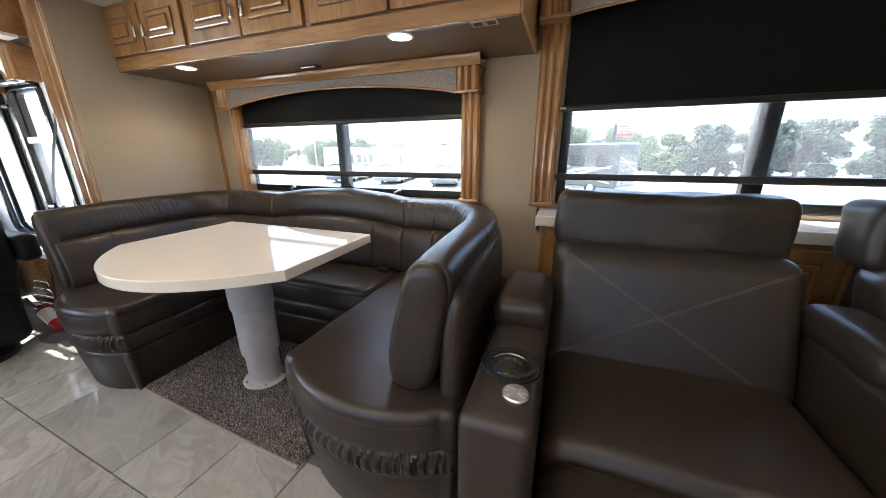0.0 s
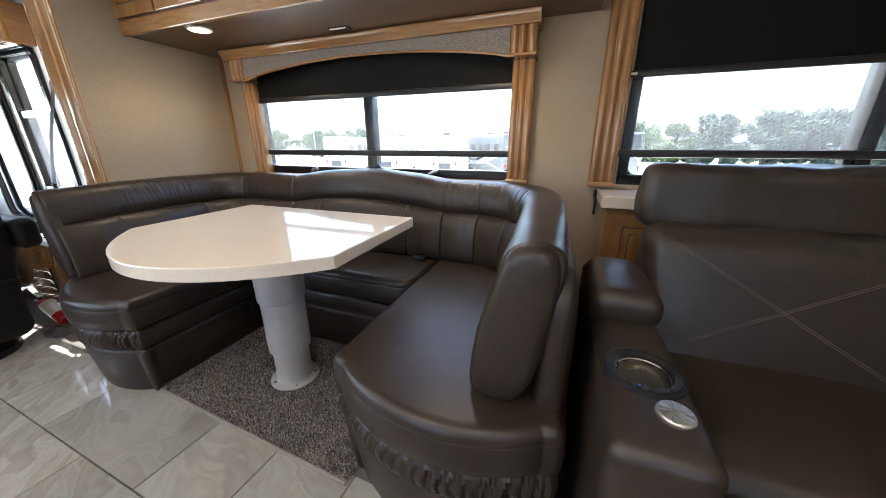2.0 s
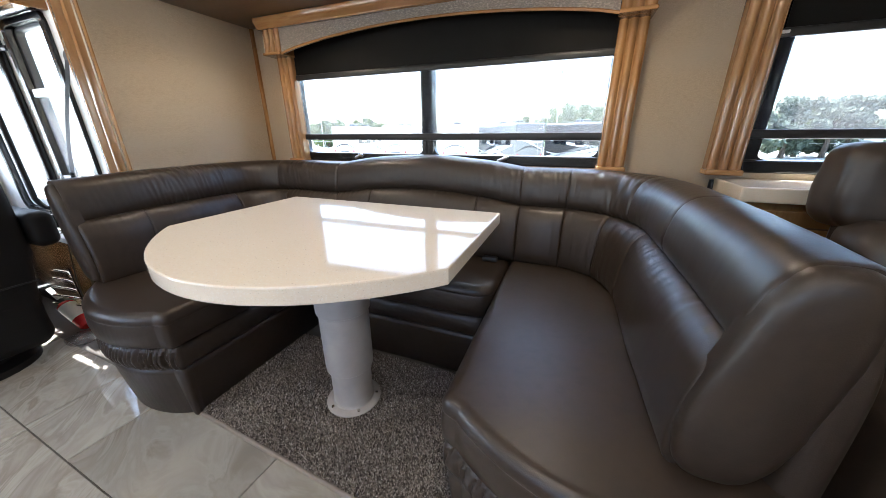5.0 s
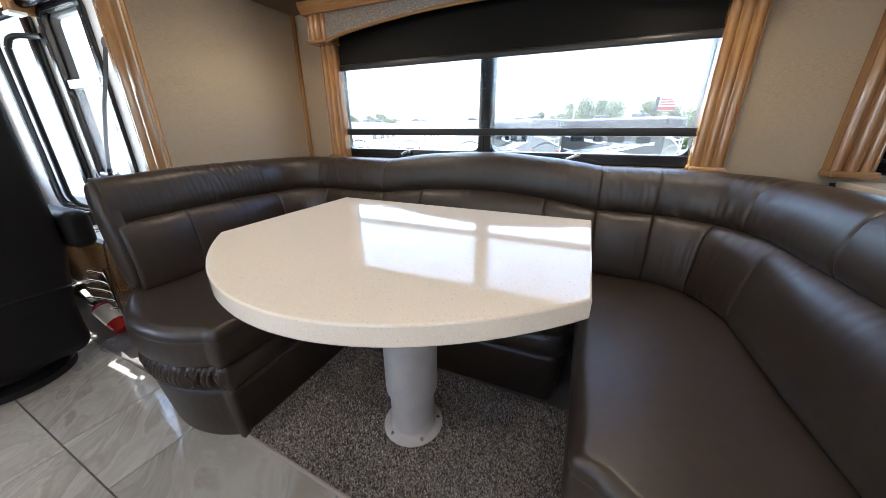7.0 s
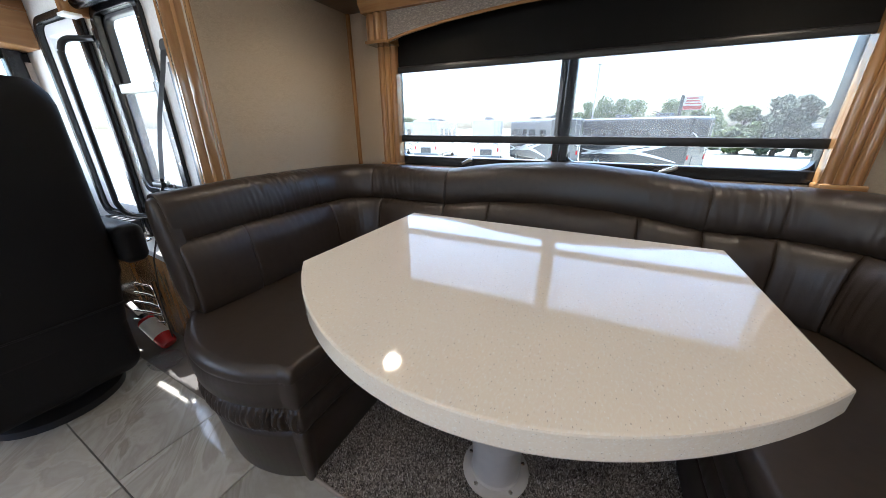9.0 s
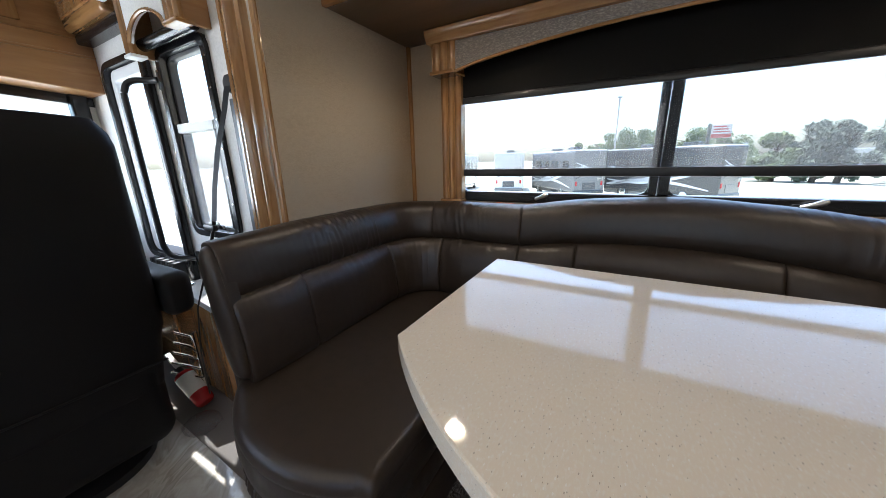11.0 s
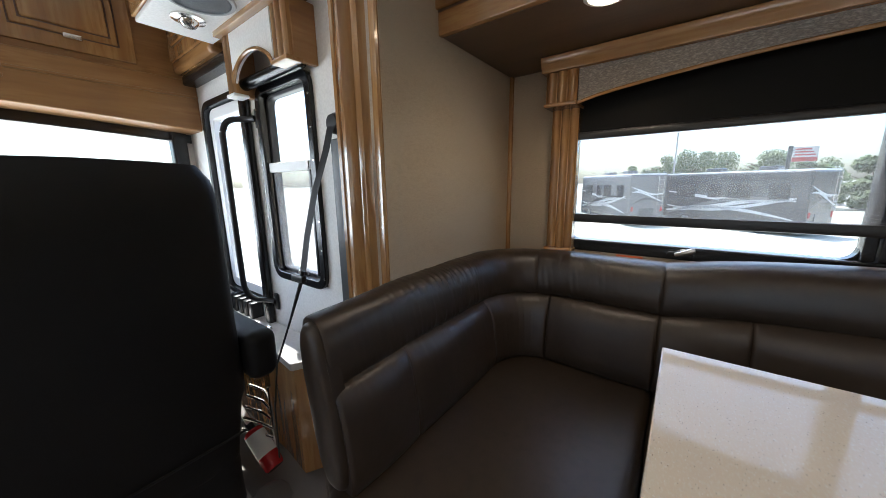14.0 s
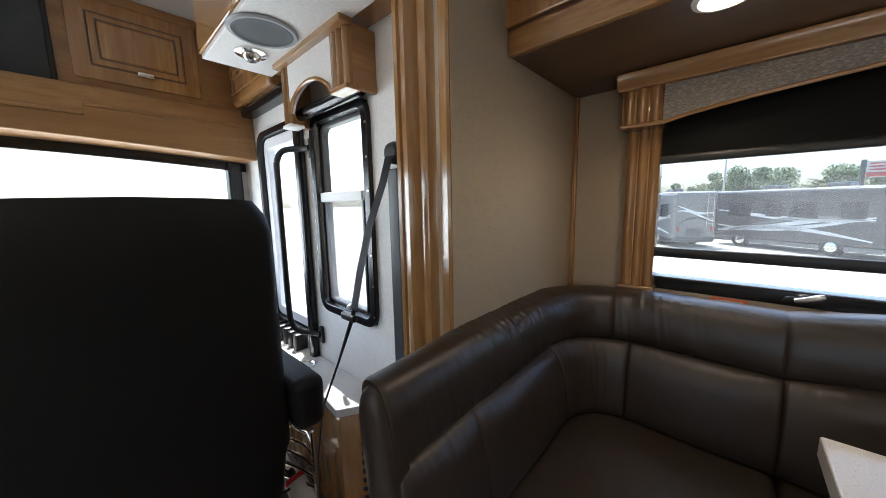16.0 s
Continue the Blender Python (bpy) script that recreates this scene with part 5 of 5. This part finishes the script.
part("body", soft_box(XF + 0.005, -3.62, YS + 0.02, YC - 0.17, 0.0, 0.78, 0.08, 10, 0.004), BLACK, ds)


# ---- outside ----
GZ = -1.90
CONCRETE = mat("gravel_lot", (0.40, 0.375, 0.32), 0.9, tones=[(0.3, (0.30, 0.29, 0.21), 0.4, 0.7), (4, (0.45, 0.43, 0.38), 0.45, 0.7)], bump=[(40, 0.3, "noise")])
b = bmesh.new()
vs = [b.verts.new(p) for p in ((-1500, -1500, GZ), (1500, -1500, GZ), (1500, 1500, GZ), (-1500, 1500, GZ))]
b.faces.new(vs)
tagged(part("ground", b, CONCRETE, smooth=False), "pale sunlit gravel lot reaching the horizon", "ground", kind="structure")
LEAF = mat("leaves", (0.13, 0.165, 0.055), 0.7, tones=[(0.8, (0.08, 0.11, 0.045), 0.4, 0.7)])
LEAF2 = mat("dark_leaves", (0.085, 0.105, 0.072), 0.7, tones=[(0.8, (0.10, 0.12, 0.075), 0.4, 0.7)])
BARK = mat("bark", (0.10, 0.075, 0.055), 0.9)
TYRE = mat("tyre", (0.02, 0.02, 0.02), 0.8)
RVGLASS = mat("tinted_glass", (0.01, 0.012, 0.015), 0.08)
paints = [mat("coach_silver", (0.16, 0.155, 0.15), 0.25, coat=(0.5, 0.1)), mat("coach_grey", (0.045, 0.044, 0.045), 0.22, coat=(0.6, 0.1)), mat("coach_cream", (0.62, 0.60, 0.55), 0.3, coat=(0.4, 0.1)), mat("coach_dark", (0.055, 0.055, 0.06), 0.2, coat=(0.6, 0.1))]
SWOOSH = mat("swoosh_paint", (0.60, 0.60, 0.60), 0.3)


def motorhome(x, y, rz, length, paint, trim, label, rear=True):
    """Class A coach: bevelled body, windows, wheels with hubs, rooftop units, curved paint bands. Its rear faces local -y."""
    m = thing("motorhome", label, "motorhome", group="parked motorhomes", at=(x, y, GZ), rz=rz)
    body = part("body", box(-1.25, 1.25, 0, length, 0.55, 3.55, 0.12, 3), paint, m)
    part("skirt", box(-1.22, 1.22, 0.1, length - 0.1, 0.32, 0.56, 0.02), trim, m)
    part("roof", box(-1.2, 1.2, 0.05, length - 0.05, 3.54, 3.62, 0.03), WHITE, m)
    for k in (0.25, 0.62):
        part("roof_unit", box(-0.35, 0.35, length * k, length * k + 0.9, 3.6, 3.88, 0.08), paints[1], m)
    for sx in (-1, 1):
        for k, (a, w) in enumerate(((0.10, 0.9), (0.32, 1.2), (0.52, 0.8), (0.72, 1.3))):
            xx = sx * 1.251
            part("side_window", box(min(xx, xx + sx * 0.01), max(xx, xx + sx * 0.01), length * a, length * a + w, 2.0, 2.85, 0.0), RVGLASS, body)
        for k in (0.24, 0.78):
            wl = part("wheel", lathe([(0, -0.13), (0.3, -0.13), (0.48, -0.10), (0.48, 0.10), (0.3, 0.13), (0, 0.13)], (sx * 1.12, length * k, 0.48), 24, axis="x"), TYRE, m)
            part("hub", lathe([(0, 0.14), (0.22, 0.15), (0.27, 0.125), (0.27, 0.10)] if sx > 0 else [(0, -0.14), (0.22, -0.15), (0.27, -0.125), (0.27, -0.10)], (sx * 1.12, length * k, 0.48), 20, axis="x"), CHROME, wl)
        for j in range(5):
            z = 0.85 + 0.36 * j
            pts = [(length * (0.06 + 0.9 * t), z + (0.5 + 0.25 * (j % 2)) * math.sin(2.6 * t + j) - 0.1 * t) for t in [k / 14 for k in range(15)]]
            ol = [(p, q + 0.06 + 0.16 * math.sin(math.pi * i / 14)) for i, (p, q) in enumerate(pts)] + [(p, q) for p, q in pts[::-1]]
            xx = sx * 1.252
            part("paint_band", prism(ol, min(xx, xx + sx * 0.004), max(xx, xx + sx * 0.004), axis="x"), SWOOSH if j != 1 else trim, body, smooth=False)
    if rear:
        for j in range(3):
            pts = [(-1.1 + 2.2 * t, 1.5 + 0.5 * j + 0.35 * math.sin(3.0 * t + 1.3 * j)) for t in [k / 12 for k in range(13)]]
            ol = [(p, q + 0.04 + 0.10 * math.sin(math.pi * i / 12)) for i, (p, q) in enumerate(pts)] + pts[::-1]
            part("paint_band", prism(ol, -0.006, -0.002, axis="y"), SWOOSH if j else trim, body, smooth=False)
        for sx in (-1, 1):
            part("tail_light", box(sx * 1.0 - 0.07, sx * 1.0 + 0.07, -0.03, 0.02, 1.05, 1.35, 0.02), RED, body)
        part("engine_grille", box(-0.5, 0.5, -0.02, 0.01, 0.75, 1.25, 0.01), paints[3], body)
        ld = part("ladder", tube([(0.62, -0.10, 1.4), (0.62, -0.10, 3.5), (0.62, 0.1, 3.75)], 0.02, 6), CHROME, m)
        for k in range(6):
            part("rung", tube([(0.62, -0.10, 1.55 + 0.33 * k), (0.98, -0.10, 1.55 + 0.33 * k)], 0.016, 6), CHROME, ld)
        part("rail", tube([(0.98, -0.10, 1.4), (0.98, -0.10, 3.5), (0.98, 0.1, 3.75)], 0.02, 6), CHROME, ld)
    part("bumper", box(-1.2, 1.2, -0.08, 0.12, 0.42, 0.70, 0.05), trim, m)
    part("front_glass", box(-1.1, 1.1, length - 0.02, length + 0.012, 1.7, 3.0, 0.0), RVGLASS, body)
    return m


motorhome(-22.5, 28.5, 12, 9.0, paints[2], paints[3], "pale motorhome with dark trim parked across the lot")
motorhome(-16.6, 28.5, 12, 9.0, paints[2], paints[0], "cream motorhome parked across the lot")
motorhome(-10.4, 28.0, 15, 9.0, paints[2], paints[0], "cream and silver motorhome parked across the lot")
motorhome(-3.9, 27.0, 36, 8.0, paints[0], paints[1], "silver motorhome with swirling paint bands across the lot")
motorhome(4.1, 26.5, 54, 8.0, paints[1], paints[0], "dark grey motorhome with swirling paint bands across the lot")
motorhome(34.0, 76.0, 90, 10.0, paints[2], paints[2], "white motorhome parked side-on near the far trees")
motorhome(47.0, 76.0, 90, 10.0, paints[2], paints[2], "white motorhome parked side-on near the far trees")


def tree(x, y, h, r, leaf, label, seed, n=1500, leaf_size=0.16):
    rnd = random.Random(seed)
    t = thing("tree", label, "tree", group="trees beyond the lot", at=(x, y, GZ))
    trunk = tube([(0, 0, 0), (0.1, 0, h * 0.25), (-0.05, 0.1, h * 0.55), (0.1, 0, h * 0.85)], [0.28, 0.22, 0.14, 0.05], 8)
    for k in range(9):
        a = rnd.uniform(0, 6.28)
        z = h * rnd.uniform(0.25, 0.7)
        d = r * rnd.uniform(0.5, 0.9)
        tube([(0, 0, z), (d * 0.5 * math.cos(a), d * 0.5 * math.sin(a), z + h * 0.12), (d * math.cos(a), d * math.sin(a), z + h * 0.2)], [0.09, 0.06, 0.02], 6, bm=trunk)
    part("trunk", trunk, BARK, t)
    clumps = [(Vector((rnd.gauss(0, 0.5) * r, rnd.gauss(0, 0.5) * r, h * (0.50 + rnd.uniform(-0.40, 0.40)))), r * rnd.uniform(0.22, 0.42)) for _ in range(22)]
    verts, faces = [], []
    for _ in range(n):
        c, cr = rnd.choice(clumps)
        d = Vector((rnd.gauss(0, 1), rnd.gauss(0, 1), rnd.gauss(0, 0.8))).normalized() * cr * rnd.random() ** 0.4
        p = c + d
        u = Vector((rnd.gauss(0, 1), rnd.gauss(0, 1), rnd.gauss(0, 1))).normalized()
        w = u.orthogonal().normalized()
        s = leaf_size * rnd.uniform(0.65, 1.4)
        i = len(verts)
        verts += [p - u * s, p + w * s * 0.6, p + u * s, p - w * s * 0.6]
        faces.append((i, i + 1, i + 2, i + 3))
    me = bpy.data.meshes.new("crown")
    me.from_pydata(verts, [], faces)
    me.materials.append(leaf)
    cr = new("crown", me)
    cr.parent = t
    return t


rt = random.Random(5)
for k in range(15):
    x = -92 + 3.6 * k + rt.uniform(-1.2, 1.2)
    tree(x, 66 + rt.uniform(-4, 6), rt.uniform(5.0, 6.8), rt.uniform(2.8, 3.8), LEAF if k % 3 else LEAF2, "leafy spring tree beyond the lot" if k % 3 else "dark evergreen tree beyond the lot", k, 3000, 0.22)
for k, (x, y, h, r) in enumerate(((-5.5, 62, 6.2, 2.6), (-2, 62, 7.4, 3.2), (2.5, 63, 7.1, 3.4), (7.0, 64, 7.0, 3.2), (11.5, 62, 5.8, 3.0))):
    tree(x, y, h, r, LEAF, "pale green spring tree beyond the lot", 40 + k, 6000)
for k in range(17):
    x = 12.5 + 2.7 * k + rt.uniform(-0.8, 0.8)
    tree(x, 50 + 0.3 * k + rt.uniform(-2, 2), (6.6 if k != 2 else 7.4) + rt.uniform(-1.2, 0.3), 2.4, LEAF2 if k % 4 else LEAF, "dark tree in the row beyond the lot" if k % 4 else "pale green tree in the row beyond the lot", 70 + k, 4500, 0.24)
for k, (x, y, h) in enumerate(((-3.2, 48, 10), (-42, 48, 9.5))):
    p = thing("lamp_post", "tall grey lamp post standing in the lot", "lamp post", at=(x, y, GZ))
    part("pole", tube([(0, 0, 0), (0, 0, h)], 0.09, 10), PEDESTAL, p)
    part("lamp_head", box(-0.3, 0.3, -0.2, 0.2, h, h + 0.18, 0.04), PEDESTAL, p)
sg = thing("roadside_sign", "red and dark roadside sign on a post", "sign", at=(4.0, 35.4, GZ))
part("post", box(-0.12, 0.12, -0.1, 0.1, 0, 5.5, 0.02), paints[1], sg)
part("board", box(0.12, 1.42, -0.1, 0.1, 4.35, 5.40, 0.02), mat("sign_white", (0.55, 0.50, 0.48), 0.5), sg)
FADED = mat("faded_red", (0.42, 0.07, 0.06), 0.5)
part("red_strip", box(0.14, 1.40, -0.112, -0.101, 4.37, 4.66, 0.0), FADED, sg, smooth=False)
for k in range(3):
    part("printed_bar", box(0.25, 1.30 - 0.12 * k, -0.112, -0.101, 4.78 + 0.2 * k, 4.88 + 0.2 * k, 0.0), FADED, sg, smooth=False)
fn = thing("fence", "low distant chain-link fence along the lot", "fence")
for k in range(40):
    part("post", box(-60 + 3 * k - 0.03, -60 + 3 * k + 0.03, 52, 52.06, GZ, GZ + 1.6), PEDESTAL, fn, smooth=False)
part("rail", box(-60, 60, 52.01, 52.05, GZ + 1.55, GZ + 1.6), PEDESTAL, fn, smooth=False)

# ---- carpet tufts ----
rc = random.Random(11)
verts, faces = [], []
for _ in range(30000):
    x, y = rc.uniform(-1.95, -0.84), rc.uniform(0.845, 1.46)
    if y < 0.842 + (-0.84 - x) * 0.063:
        continue
    a, h, s = rc.uniform(0, 6.28), rc.uniform(0.006, 0.012), rc.uniform(0.0016, 0.003)
    lx, ly = rc.gauss(0, 0.003), rc.gauss(0, 0.003)
    i = len(verts)
    verts += [(x + s * math.cos(a + q), y + s * math.sin(a + q), 0.005) for q in (0, 2.1, 4.2)] + [(x + lx, y + ly, 0.005 + h)]
    faces += [(i, i + 1, i + 3), (i + 1, i + 2, i + 3), (i + 2, i, i + 3)]
me = bpy.data.meshes.new("carpet_pile")
me.from_pydata(verts, [], faces)
PILE = bpy.data.materials.new("pile")
PILE.use_nodes = True
pn, pl = PILE.node_tree.nodes, PILE.node_tree.links
ramp, geo = pn.new("ShaderNodeValToRGB"), pn.new("ShaderNodeNewGeometry")
pl.new(geo.outputs["Random Per Island"], ramp.inputs[0])
ramp.color_ramp.interpolation = "CONSTANT"
for pos, c in ((0.0, (0.05, 0.042, 0.037, 1)), (0.3, (0.14, 0.12, 0.105, 1)), (0.65, (0.30, 0.265, 0.235, 1)), (0.88, (0.52, 0.48, 0.44, 1))):
    e = ramp.color_ramp.elements[0] if pos == 0 else ramp.color_ramp.elements[-1] if pos == 0.88 else ramp.color_ramp.elements.new(pos)
    e.position, e.color = pos, c
pl.new(ramp.outputs[0], pn["Principled BSDF"].inputs["Base Color"])
pn["Principled BSDF"].inputs["Roughness"].default_value = 0.95
me.materials.append(PILE)
pile = new("pile", me)
pile.parent = rug
pile["kind"] = "stuff"

# ---- floor tiles ----
floor = bpy.data.objects["floor"]
TW, TL, GAP = 0.315, 0.63, 0.004
ANG = -2.3
tiles = {}


def tile_mesh(w, d):
    key = (round(w, 3), round(d, 3))
    if key not in tiles:
        b = box(-w / 2 + GAP / 2, w / 2 - GAP / 2, -d / 2 + GAP / 2, d / 2 - GAP / 2, -0.010, 0.0, 0.0012, 1)
        m = bpy.data.meshes.new("tile")
        b.to_mesh(m)
        b.free()
        m.materials.append(TILE)
        tiles[key] = m
    return tiles[key]


base = pose(-1.480, 0.584, 0, 0, 0, ANG)
for row in range(-6, 1):
    y0 = row * TW
    if row == 0:
        cuts = [-2.27, -1.64, -0.98, -0.64, 0.0, 0.32, 0.64, 1.27, 1.90, 2.53, 3.16, 3.79]
    else:
        off = -0.315 if row % 2 else 0.0
        cuts = [off - 2.52 + TL * k for k in range(11)]
    for xa, xb in zip(cuts, cuts[1:]):
        d = TW
        ob = new("tile", tile_mesh(xb - xa, d))
        ob.parent = floor
        ob.matrix_basis = base @ pose((xa + xb) / 2, y0 + d / 2, 0)
